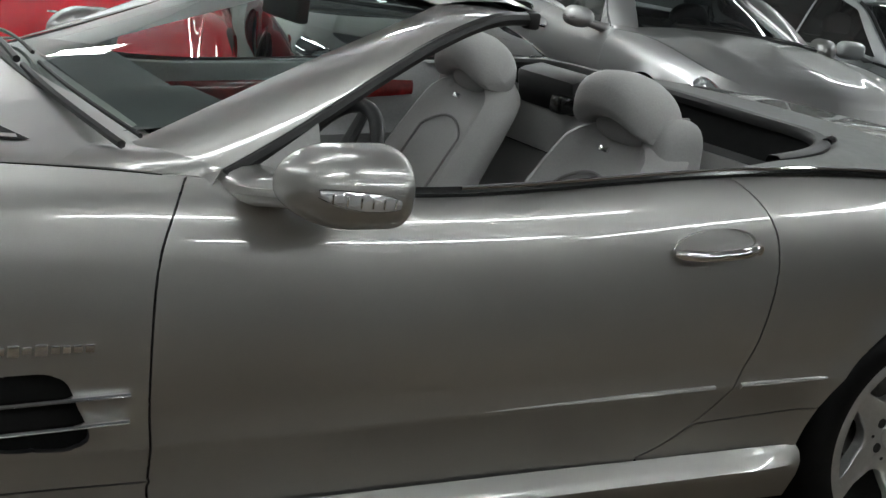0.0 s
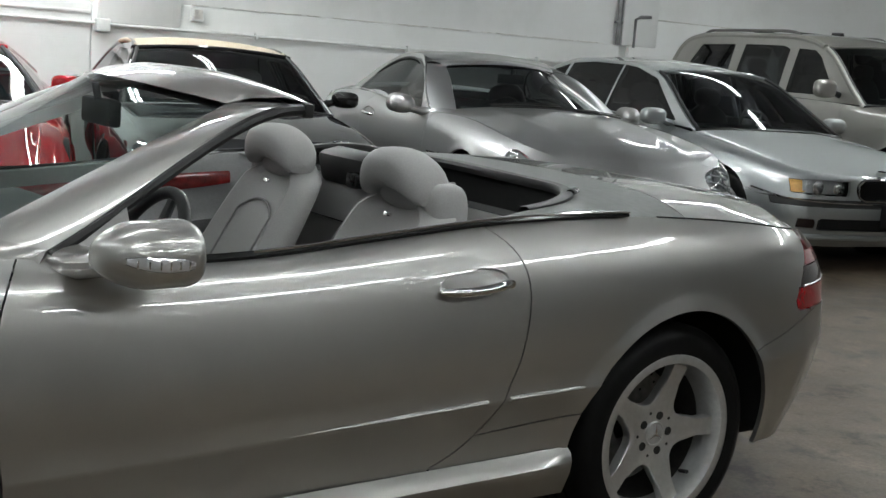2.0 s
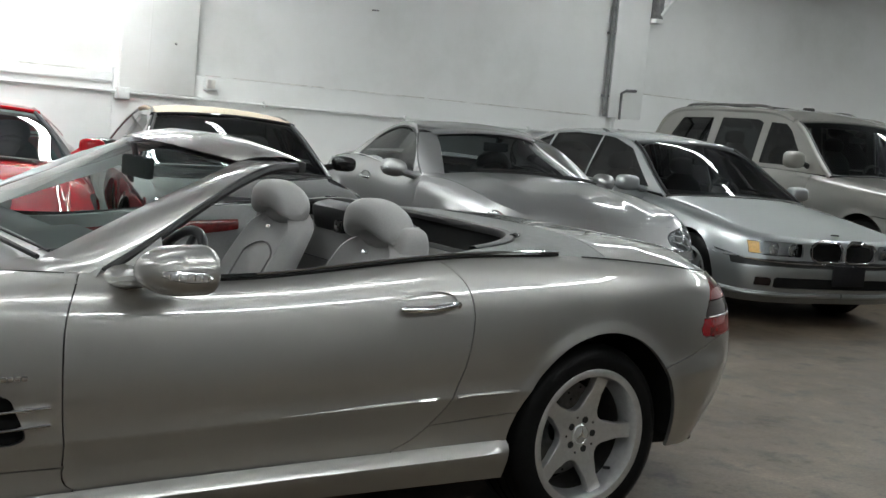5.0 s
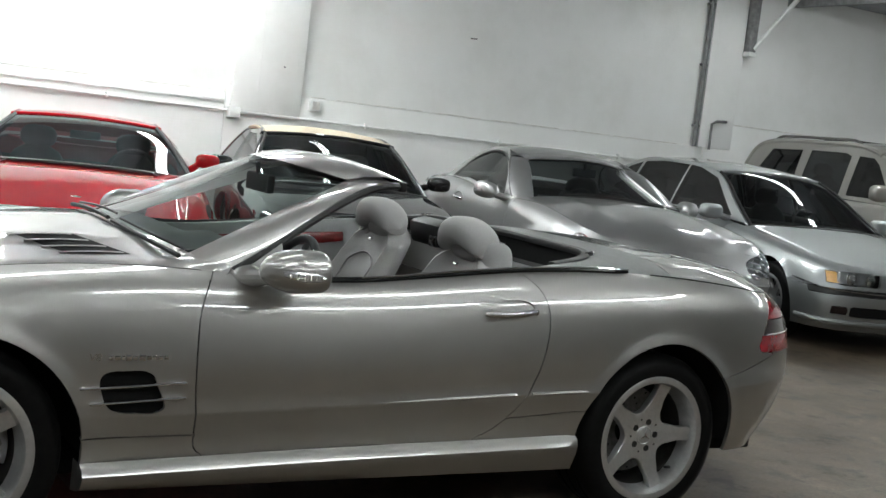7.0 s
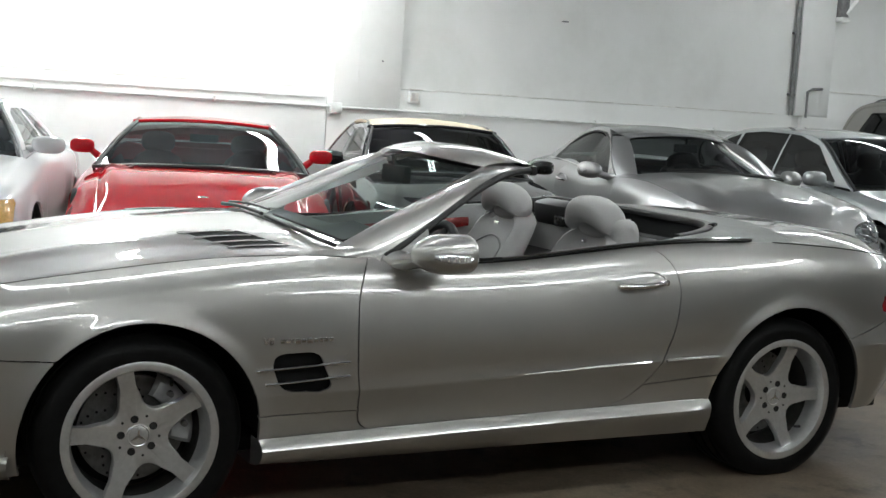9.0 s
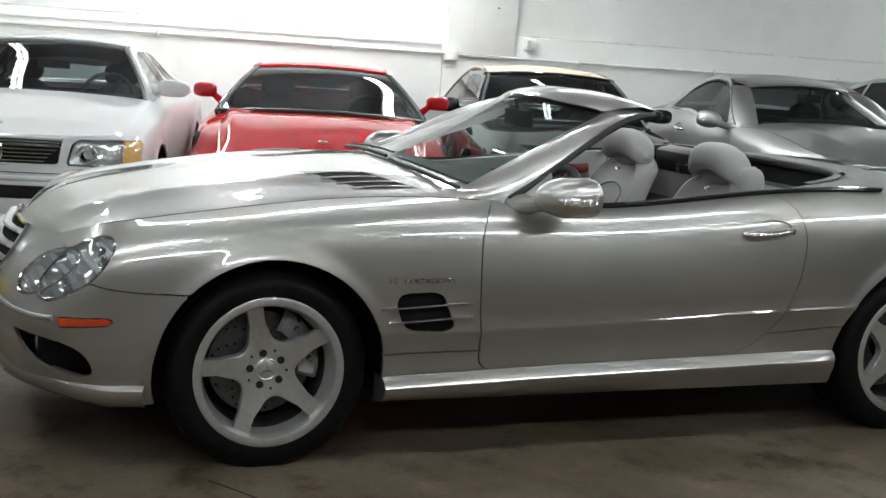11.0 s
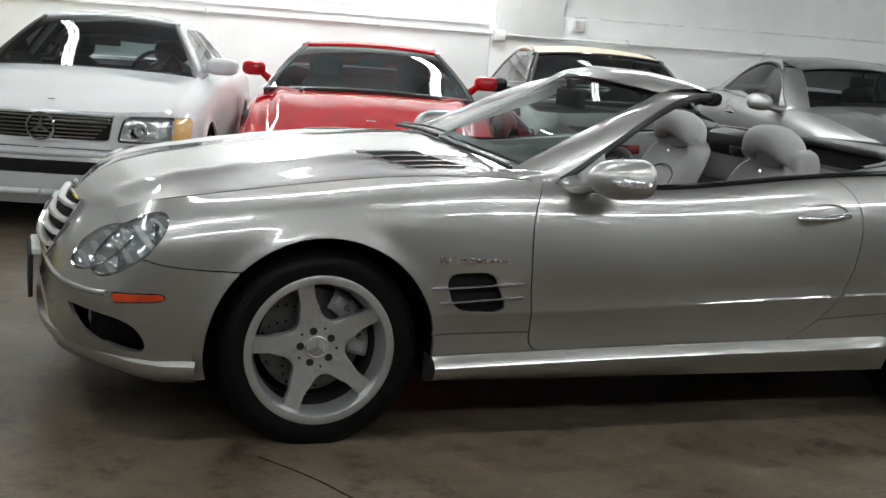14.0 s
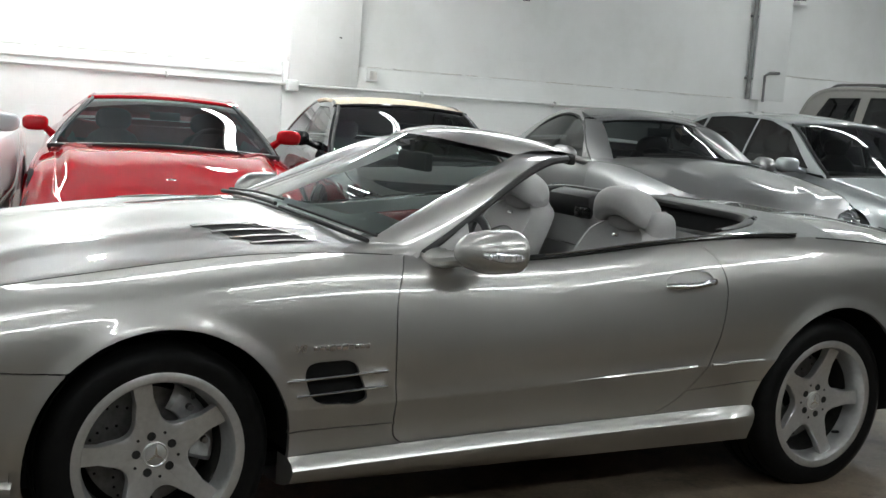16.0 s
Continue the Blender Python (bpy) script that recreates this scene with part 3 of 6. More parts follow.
L2 = [(-.800, 0, .60), (-.782, .34, .592), (-.735, .605, .588), (-.628, .795, .630), (-.35, .868, .69), (0, .890, .735), (.40, .884, .745), (.80, .888, .748),
      (1.12, .89, .75), (1.5, .892, .768), (2.0, .897, .79), (2.56, .903, .80), (3.0, .862, .78), (3.335, .735, .73), (3.54, .43, .72), (3.59, 0, .72)]
L3 = [(-.828, 0, .515), (-.812, .365, .51), (-.762, .64, .505), (-.645, .81, .51), (-.36, .875, .58), (0, .900, .62), (.40, .896, .61), (.80, .907, .61),
      (1.12, .910, .612), (1.5, .912, .62), (2.0, .912, .64), (2.56, .913, .65), (3.0, .875, .64), (3.34, .75, .62), (3.56, .44, .61), (3.61, 0, .61)]
L4 = [(-.838, 0, .425), (-.824, .37, .425), (-.768, .645, .412), (-.64, .81, .42), (-.37, .875, .44), (0, .900, .46), (.40, .890, .455), (.80, .899, .463),
      (1.12, .902, .477), (1.5, .905, .495), (2.0, .910, .518), (2.56, .913, .53), (3.0, .889, .54), (3.338, .757, .56), (3.55, .445, .565), (3.60, 0, .565)]
L5 = [(-.830, 0, .32), (-.815, .37, .32), (-.748, .635, .31), (-.62, .79, .31), (-.38, .86, .33), (0, .88, .36), (.40, .868, .375), (.80, .870, .38),
      (1.12, .870, .388), (1.5, .871, .40), (2.0, .874, .415), (2.56, .888, .42), (3.0, .876, .405), (3.292, .750, .412), (3.51, .44, .42), (3.56, 0, .42)]
L6 = [(-.80, 0, .235), (-.785, .36, .235), (-.695, .605, .240), (-.585, .752, .235), (-.38, .825, .232), (0, .85, .255), (.40, .860, .295), (.80, .860, .312),
      (1.12, .860, .32), (1.5, .861, .33), (2.0, .864, .34), (2.56, .855, .30), (3.0, .850, .268), (3.212, .725, .292), (3.42, .43, .33), (3.47, 0, .335)]
# hollow above the door's crease
LH = [(a[0] * .4 + b[0] * .6, a[1] * .4 + b[1] * .6 - .004 * np.clip((a[0] - .45) / .4, 0, 1) * np.clip((2.35 - a[0]) / .3, 0, 1), a[2] * .4 + b[2] * .6) for a, b in zip(L3, L4)]
P = band_sheet([L0, L1, L2, L3, LH, L4, L5, L6], 420, 5, 10)
# fair the flank along its length, but for the ends
ker = np.exp(-(np.arange(-36, 37) / 15.0) ** 2)
fair = np.stack([np.apply_along_axis(lambda v: np.convolve(np.pad(v, 36, mode="edge"), ker / ker.sum(), mode="valid"), 0, P[..., k]) for k in range(3)], -1)
fade = (np.clip((P[..., 0] + .52) / .22, 0, 1) * np.clip((3.0 - P[..., 0]) / .25, 0, 1))[..., None]
P = P + (fair - P) * fade * np.array((0, 1, 1))
flare(P, FA, WZ, AR_F), flare(P, RA, WZ, AR_R)
xc = (P[1:, 1:, 0] + P[:-1, :-1, 0]) / 2
zc = (P[1:, 1:, 2] + P[:-1, :-1, 2]) / 2
yc = (P[1:, 1:, 1] + P[:-1, :-1, 1]) / 2
door_f = smooth_path([(.80, .935), (.745, .875), (.705, .80), (.692, .70), (.696, .55), (.712, .40), (.728, .335), (.765, .316), (.83, .312)], 60)
door_r = smooth_path([(1.84, .975), (1.90, .935), (1.955, .885), (1.988, .80), (1.982, .70), (1.945, .56), (1.885, .45), (1.80, .375), (1.74, .35)], 60)
DOOR = np.vstack([door_f, [(0.83, .25)], [(1.74, .25)], door_r[::-1]])
bump_f = smooth_path([(-.62, .66), (-.56, .622), (-.48, .602), (-.36, .592), (-.25, .59)], 30)
bump_r = smooth_path([(2.85, .572), (3.0, .606), (3.12, .642), (3.22, .666), (3.45, .669), (3.66, .67)], 30)
low_f = np.array([(.30, .383), (.72, .388)])
low_r = np.array([(1.80, .418), (2.25, .452)])
HL_OUT, HL_IN = oval(-.594, .655, .143, .045, 41.8), oval(-.669, .632, .112, .029, 41.8)
TAIL = np.array([(3.080, .676), (3.070, .70), (3.108, .77), (3.158, .83), (3.208, .882), (3.47, .882), (3.56, .80), (3.58, .672), (3.10, .668), (3.080, .676)])
INTAKE = smooth_path([(-.765, .448), (-.70, .442), (-.60, .418), (-.558, .375), (-.55, .338), (-.60, .332), (-.68, .350), (-.74, .395), (-.765, .448)], 50)
MARK = np.array([(-.648, .512), (-.51, .517), (-.487, .507), (-.505, .493), (-.645, .482), (-.648, .512)])
TAIL_MID = np.array([(3.05, .738), (3.62, .738), (3.62, .800), (3.05, .800), (3.05, .738)])
VENT = smooth_path([(.405, .552), (.412, .580), (.435, .590), (.49, .593), (.535, .593), (.558, .583), (.580, .542), (.601, .500), (.604, .480), (.588, .468), (.53, .465), (.475, .467), (.440, .480), (.418, .515), (.405, .552)], 80)
lab = np.full(xc.shape, "fender", dtype=object)
lab[xc > 1.3] = "rear_quarter"
lab[inside(DOOR, xc, zc)] = "door"
lab[(zc < np.interp(xc, low_f[:, 0], low_f[:, 1])) & (xc > 0) & (xc < .74) & (lab != "door")] = "lower_panel"
lab[(zc < np.interp(xc, low_r[:, 0], low_r[:, 1])) & (xc > 1.6) & (xc < 2.56) & (lab != "door")] = "lower_panel"
lab[(lab == "lower_panel") & (xc > 1.3)] = "rear_lower_panel"
lab[(xc < FA) & ((zc < np.interp(xc, bump_f[:, 0], bump_f[:, 1])) | (xc < -.62))] = "front_bumper"
lab[(xc > RA) & (zc < np.interp(xc, bump_r[:, 0], bump_r[:, 1]))] = "rear_bumper"
lab[inside(TAIL, xc, zc) & (yc > 0.36)] = "tail_lamp"
lab[inside(TAIL_MID, xc, zc) & (lab == "tail_lamp")] = "tail_mid"
lab[inside(MARK, xc, zc)] = "side_marker"
lab[inside(INTAKE, xc, zc)] = ""
lab[inside(HL_IN, xc, zc) & (xc < 0)] = "headlamp_in"
lab[inside(HL_OUT, xc, zc) & (xc < 0)] = "headlamp"
lab[inside(VENT, xc, zc)] = ""
lab[np.hypot(xc - FA, zc - WZ) < AR_F] = ""
lab[np.hypot(xc - RA, zc - WZ) < AR_R] = ""
lab[(xc > -.45) & (xc < FA) & (zc < WZ) & (xc > FA - AR_F)] = ""
lines = [door_f, door_r, bump_f, bump_r, low_f, low_r, HL_OUT, HL_IN, TAIL, TAIL_MID, MARK, INTAKE, VENT, circle(FA, WZ, AR_F), circle(RA, WZ, AR_R)]
skins = panels(P, lab, lines)
NAMES = {"fender": "front_fender", "rear_quarter": "rear_fender"}
for side in (-1, 1):
    for key in sorted(skins):
        g = skins[key] if side > 0 else skins[key].mirrored()
        name = NAMES.get(key, key)
        if key.startswith("headlamp"):
            part("headlamp", g, LENS, car, "clear oval headlamp lens")
        elif key == "tail_lamp":
            part("tail_lamp", g, LAMP_RED, car, "red and smoked tail lamp")
        elif key == "tail_mid":
            band = part("tail_lamp_band", g, LAMP_DARK, car, "smoked tail lamp band")
            for zs in (.741,):
                ln = [np.array((x, y, z)) for x, y, z in P.reshape(-1, 3) if abs(z - zs) < .006 and x > 3.12 and .52 < y < .84]
                ln = sorted(ln, key=lambda v: v[0])[::3]
                if len(ln) > 3:
                    part("lamp_divider", Geo().tube([(v[0] - .001, side * (v[1] - .001), zs) for v in ln], .0035, 6), REFLECTOR, band, "bright lamp divider")
        elif key == "side_marker":
            part("side_marker", g, LAMP_ORANGE, car, "orange side marker lens")
        else:
            part(name, g, PAINT_PEWTER, car)
    wheel_well(car, FA, WZ, AR_F + .03, .88, side)
    wheel_well(car, RA, WZ, AR_R + .03, .88, side)
    alloy_wheel(car, FA, side, WZ, r=.328, caliper_dir=1)
    alloy_wheel(car, RA, side, .328, r=.328, width=.28, y_face=.872, caliper_dir=-1, phase=2)

# ridge along the door's lower crease
for s in (-1, 1):
    for lo, hi, nm in ((1.32, 1.885, "door_crease"), (1.935, 2.19, "fender_crease")):
        rp = [(x, s * (y - .0012), z + .002) for x, y, z in P[:, 50] if lo < x < hi]
        part(nm, Geo().tube(rp, [.0015 + .0055 * min(1, (p[0] - 1.32) / .35, (2.2 - p[0]) / .05 + .2) for p in rp], 8), PAINT_PEWTER, car)

# hood and boot lid, from the top edge of the sides
top = P[:, 0]
i3, i7 = int(np.abs(top[:, 0] + .540).argmin()), int(np.abs(top[:, 0] - .80).argmin())
j2, j3 = int(np.abs(top[:, 0] - 2.32).argmin()), int(np.abs(top[:, 0] - 3.24).argmin())


def along(pts, a):
    """Points at the share a of a run of points."""
    k = np.clip(np.asarray(a, float), 0, 1) * (len(pts) - 1)
    return np.stack([np.interp(k, np.arange(len(pts)), pts[:, c]) for c in range(3)], -1)


h_side, h_front = top[i3:i7 + 1], top[:i3 + 1]
d_side, d_rear = top[j2:j3 + 1], top[j3:][::-1]
hood = cover(lambda q: along(h_side, q)[:, 0], lambda q: along(h_side, q)[:, 1], lambda q: along(h_side, q)[:, 2], lambda a: along(h_front, a),
             lambda a: .66 + .14 * a ** 2, lambda q: np.interp(q, (0, .04, .098, .164, .265, .385, .52, .67, .83, 1), (.715, .748, .782, .812, .843, .873, .902, .930, .950, .965)))
def lid_edges(g, inset=.0038, depth=.016):
    """Draws a lid's sides in by inset and turns their edge down."""
    a, b = g[:, :1].copy(), g[:, -1:].copy()
    a[..., 1] += inset
    b[..., 1] -= inset
    g = np.concatenate([a - np.array((0, 0, depth)), a, g[:, 1:-1], b, b - np.array((0, 0, depth))], axis=1)
    return g


pp, qq = np.abs(np.linspace(-1, 1, hood.shape[1])), np.linspace(0, 1, hood.shape[0])
# raised ridges running back from the grille corners
hood[..., 2] += (.011 * np.exp(-((pp - .60) / .10) ** 2) + .004 * np.exp(-(pp / .22) ** 2))[None] * (np.clip(qq / .12, 0, 1) * np.clip((1.02 - qq) / .35, 0, 1))[:, None]
part("hood", Geo().grid(lid_edges(hood)), PAINT_PEWTER, car)
for s in (-1, 1):
    part("hood_shutline", Geo().tube([(x, s * (y + .0005), z - .001) for x, y, z in h_side[2:-6]], .0017, 6), BLACK_MATT, car)
    part("boot_shutline", Geo().tube([(x, s * (y + .0005), z - .0005) for x, y, z in d_side if x > 2.5], .0030, 6), BLACK_MATT, car)
for s in (-1, 1):
    part("hood_gutter", Geo().grid([[(p[0], s * (p[1] - .03), p[2] - .02), (p[0], s * (p[1] + .003), p[2] - .016)] for p in h_side[8:]]), BLACK_MATT, car)
for s in (-1, 1):
    part("hood_front_seal", Geo().grid([[(p[0] - .002, s * p[1], p[2] - .004), (p[0] + .05, s * p[1] * .96, p[2] + .002)] for p in top[:i3 + 6]], flip=s < 0), PAINT_PEWTER, car)
deck = cover(lambda q: along(d_side, q)[:, 0], lambda q: along(d_side, q)[:, 1], lambda q: along(d_side, q)[:, 2], lambda a: np.array((2.37 - .05 * a, d_side[0][1] * a, 1.0 - (1.0 - d_side[0][2]) * a ** 3)),
             lambda a: along(d_rear, a)[:, 0], lambda q: np.interp(q, (0, .25, .5, .8, 1), (1.0, 1.0, .99, .955, .887)), nq=60, npp=81, power=5.0)
k_seam = 17
part("roof_cover", Geo().grid(deck[:k_seam]), COVER_GREY, car, "satin grey roof cover panel")
deck2 = deck[k_seam - 1:].copy()
deck2[0, :, 0] += .004
for s in (-1, 1):
    part("boot_gutter", Geo().grid([[(p[0], s * (p[1] - .03), p[2] - .016), (p[0], s * (p[1] + .012), p[2] - .014)] for p in d_side], flip=s > 0), BLACK_MATT, car)
part("boot_lid", Geo().grid(lid_edges(deck2)), PAINT_PEWTER, car)

# ---- roadster: trim, glass and cabin ----
def both(name, geo, material, parent=None, label=""):
    """The same piece on both flanks; geo is drawn at y > 0."""
    return [part(name, geo if s > 0 else geo.mirrored(), material, parent or car, label) for s in (-1, 1)]


def bar(a, b, r, flat=1.0, n=8):
    return Geo().tube([a, [(p + q) / 2 for p, q in zip(a, b)], b], [r * .5, r, r * .5] if flat == 1.0 else r, n, flat=flat)


# side skirts
rows = []
for x in np.linspace(.372, 2.185, 60):
    zt = np.interp(x, (.35, 1.0, 1.45, 2.1), (.285, .306, .317, .330))
    e = np.clip((2.185 - x) / .12, 0, 1) ** .5
    rows.append([(x, .868, zt + .022), (x, .885 + .018 * e, zt + .010), (x, .892 + .026 * e, zt - .008), (x, .892 + .023 * e, zt - .022), (x, .888 + .012 * e, zt - .045), (x, .862, .222), (x, .80, .208), (x, .5, .20)])
rows.insert(0, [(x - .002, min(y, .80), z) for x, y, z in rows[0]])
rows.append([(x + .002, min(y, .80), z) for x, y, z in rows[-1]])
both("side_skirt", Geo().grid(rows), PAINT_PEWTER)

# front lip spoiler, following the bumper
j_lip = 66
idx = [i for i in range(0, 110) if P[i, j_lip, 0] < FA - AR_F - .005]
rows = []
for i in idx:
    p, t = P[i, j_lip], P[min(i + 1, len(P) - 1), j_lip] - P[max(i - 1, 0), j_lip]
    n = np.array((-t[1], t[0], 0)) if i else np.array((-1.0, 0, 0))
    n = n / np.linalg.norm(n)
    n = n if n[0] < 0 or n[1] > 0 else -n
    n = np.array((-abs(n[0]), abs(n[1]), 0))
    base = .274 + .05 * np.clip((-.5 - p[0]) / .35, 0, 1)
    q = np.array((p[0], p[1], 0))
    rows.append([q + n * o + np.array((0, 0, z)) for o, z in ((-.02, base + .036), (.016, base + .026), (.033, base + .014), (.035, base - .002), (.022, base - .026), (-.01, base - .048), (-.15, base - .05))])
both("front_lip", Geo().grid(rows), PAINT_PEWTER)
idx2 = [i for i in range(2, 120) if P[i, 32, 0] < -.655]
j_strip = 30
both("bumper_strip", Geo().tube([P[i, j_strip] + np.array((-.002, .003, 0)) for i in idx2], .009, 8), PAINT_PEWTER)

# intake, lamps
both("fog_intake", Geo().box((-.575, .625, .385), (.24, .14, .15), .03), BLACK_MATT)
both("fog_lamp", Geo().ellipsoid((-.690, .640, .400), (.012, .026, .028)), REFLECTOR)
for key, (ox, oz, oa, ob, turn) in (("headlamp", (-.594, .655, .143, .045, 41.8)), ("headlamp_in", (-.669, .632, .112, .029, 41.8))):
    g = Geo()
    c, n = math.cos(radians(turn)), math.sin(radians(turn))
    for x, y, z in skins[key].v:
        u, v = ((x - ox) * c + (z - oz) * n) / oa, (-(x - ox) * n + (z - oz) * c) / ob
        d = .010 + .055 * max(0, 1 - (u * u + v * v) ** 1.5)
        g.v.append((x + d * .8, y - d * .55, z - .2 * d))
    g.f = skins[key].f
    both("lamp_bowl", g, FACETS, label="bright lamp reflector")
NOSE = P[:170].reshape(-1, 3)


def nose_point(x, z):
    return NOSE[int(np.hypot(NOSE[:, 0] - x, NOSE[:, 2] - z).argmin())]


# white bars behind the lens, shaped as the lamp's bright highlights
for ox, oz, oa, ob in ((-.594, .655, .143, .045), (-.669, .632, .112, .029)):
    for f, wd in ((-.72, .55), (-.30, .75), (.25, .7), (.62, .5)):
        c, n = math.cos(radians(41.8)), math.sin(radians(41.8))
        bar_ = []
        for q in (-wd, 0, wd):
            px, py, pz = nose_point(ox + f * oa * c - q * ob * n, oz + f * oa * n + q * ob * c)
            bar_.append((px + .016, py - .012, pz - .002))
        both("lamp_louvre", Geo().tube(bar_, .013, 6, flat=.5), REFLECTOR)
for oval_ in (HL_OUT, HL_IN):
    rim_ = [nose_point(x, z) for x, z in oval_[:-1]]
    rim_ = [sum(rim_[(k + d) % len(rim_)] for d in (-2, -1, 0, 1, 2)) / 5 for k in range(len(rim_))]
    both("lamp_rim", Geo().tube([(p[0] + .001, p[1] - .001, p[2]) for p in rim_], .0034, 6, closed=True), CHROME)
for x, z, r in ((-.541, .702, .034), (-.640, .613, .036), (-.690, .610, .022)):
    px, py, pz = nose_point(x, z)
    g = Geo().lathe([(r, -.016), (r * .95, -.019), (r * .85, -.004), (r * .5, .012), (.001, .016)], 24, axis="x", c=(px + .034, py - .026, pz - .006))
    both("lamp_projector", g, CHROME)

# grille: frame, bars and emblem, lying on the nose
FRONT = NOSE[NOSE[:, 0] < -.45]


def grille_x(y, z):
    d = np.hypot(FRONT[:, 1] - abs(y), FRONT[:, 2] - z)
    k = np.argsort(d)[:4]
    w = 1 / (d[k] + 1e-4)
    return float((FRONT[k, 0] * w).sum() / w.sum())


def grille_half(z):
    return float(np.interp(z, (.53, .58, .64, .705), (.315, .345, .33, .265)))


rows = [[(grille_x(u * grille_half(z), z) - .005, u * grille_half(z), z) for z in np.linspace(.535, .702, 8)] for u in np.linspace(-1, 1, 25)]
grille = part("grille", Geo().grid(rows), BLACK_MATT, car, "silver barred grille")
for k in range(4):
    z0 = .558 + .040 * k
    h = grille_half(z0) - .008
    part("grille_bar", Geo().tube([(grille_x(y, z0) - .012 - .006 * math.cos(math.pi * y / h / 2), y, z0 + .012 * abs(y / h) ** 2) for y in np.linspace(-h, h, 21)], .0165, 8, flat=.55), ALLOY, grille, "silver grille bar")
gf = [(u * grille_half(.535), .533) for u in np.linspace(-1, 1, 9)] + [(grille_half(z), z) for z in (.58, .64)] + [(u * grille_half(.705), .707) for u in np.linspace(1, -1, 9)] + [(-grille_half(z), z) for z in (.64, .58)]
part("grille_frame", Geo().tube([(grille_x(y, z) - .008, y, z) for y, z in gf], .010, 8, closed=True), CHROME, grille)
part("emblem", Geo().plate([(p, q) for p, q in star_shape(.062)], .008, Matrix.Translation((grille_x(0, .625) - .034, 0, .625)) @ pose(0, 0, 0, 62, 0, -90)), CHROME, grille, "chrome emblem")
plate = Geo().box((-.868, 0, .425), (.016, .33, .15), .006)
part("number_plate", plate, PLATE_DARK, car, "dark front number plate")
part("plate_bracket", Geo().box((-.850, 0, .508), (.03, .30, .02), .006), CONDUIT, car)

# fender vent with two fins, and the script beside it
both("vent_recess", Geo().box((.505, .855, .53), (.26, .02, .16), .006), BLACK_MATT)
for (xa, za), (xb, zb) in (((.345, .540), (.662, .561)), ((.378, .494), (.664, .515))):
    both("vent_fin", bar((xa, .899, za), (xb, .907, zb), .0075, .6), CHROME, label="polished vent fin")
for side in (-1, 1):
    tx = bpy.data.curves.new("badge_text", "FONT")
    tx.body, tx.size, tx.extrude, tx.shear = "V8", .034, .002, .15
    to = new("badge_text", tx)
    dg = bpy.context.evaluated_depsgraph_get()
    me = bpy.data.meshes.new_from_object(to.evaluated_get(dg))
    bpy.data.objects.remove(to)
    me.materials.append(CHROME)
    lettering = tagged(new("badge_letters", me), "chrome badge lettering")
    lettering.parent = car
    lettering.matrix_basis = pose(.362 if side < 0 else .412, side * .9015, .624, 90, 0, 0 if side < 0 else 180)
k = .052
for w in (.018, .020, .012, .022, .018, .024, .018, .016, .018, .018):
    both("script_bar", Geo().box((.368 + k + w / 2, .901, .634 + .004 * k / .26), (w * .8, .004, .013 + .006 * (w > .021)), .001), CHROME)
    k += w

# door handle
ev = oval(1.815, .811, .106, .040, 5)
rows = []
for s, d in ((1.0, .001), (.93, -.010), (.7, -.036), (.01, -.044)):
    rows.append([(1.815 + (x - 1.815) * s, .8925 + d + .035 * (.80 - z), .808 + (z - .808) * s) for x, z in ev[:-1]])
both("handle_bowl", Geo().grid(rows, close_v=True, flip=True), PAINT_PEWTER)
hp = smooth_path([(1.715, .895, .798), (1.75, .915, .799), (1.82, .921, .803), (1.89, .915, .811), (1.925, .892, .815)], 16)
both("door_handle", Geo().tube(hp, [.007] + [.0125] * 14 + [.007], 10, flat=.95), CHROME, label="bright door handle")
both("key_lock", Geo().lathe([(.0, .913), (.011, .912), (.012, .895)][::-1], 14, axis="y", c=(1.915, 0, .812)), CHROME)

# black waist moulding with a bright top edge
belt = [top[i] + np.array((0, .003, .004)) for i in range(len(top)) if .95 < top[i, 0] < 2.40 and top[i, 1] > .5]
both("waist_moulding", Geo().tube(belt, [.0105 if p[0] < 2.34 else .0105 - .12 * (p[0] - 2.34) for p in belt], 8), BLACK_GLOSS, label="gloss black waist moulding")
both("waist_chrome", Geo().tube([p + np.array((0, .006, .0085)) for p in belt if p[0] > 1.25], .0032, 6), CHROME, label="bright waist trim")

# windscreen frame
go = smooth_path([(.815, .792, .905), (.93, .772, .970), (1.08, .728, 1.058), (1.28, .658, 1.160), (1.42, .602, 1.200), (1.505, .56, 1.203)], 40)
gi = smooth_path([(.67, .655, .902), (.80, .615, .959), (.98, .56, 1.038), (1.15, .508, 1.110), (1.25, .482, 1.152), (1.34, .47, 1.196)], 40)
rows = []
for kp, (a, b) in enumerate(zip(gi, go)):
    m = (a + b) / 2
    w = np.linalg.norm(b - a)
    out = np.array((-.25, .62, .62)) * w * (.03 + .025 * min(1, kp / 12))
    rows.append([a - np.array((-.02, .015, .02)), a, a * .97 + b * .03 + out * .12, a * .75 + b * .25 + out * .8, m + out, a * .25 + b * .75 + out * .8, a * .04 + b * .96 + out * .18, a * .01 + b * .99 + out * .05, b - np.array((.001, .004, .004)), b - np.array((-.015, .03, .012)), m - np.array((-.01, .035, .03)), a - np.array((-.02, .015, .02))])
rows.insert(0, [np.array(p) + np.array((-.02, .012, -.030)) for p in rows[0]])
both("screen_pillar", Geo().grid(rows), PAINT_PEWTER)
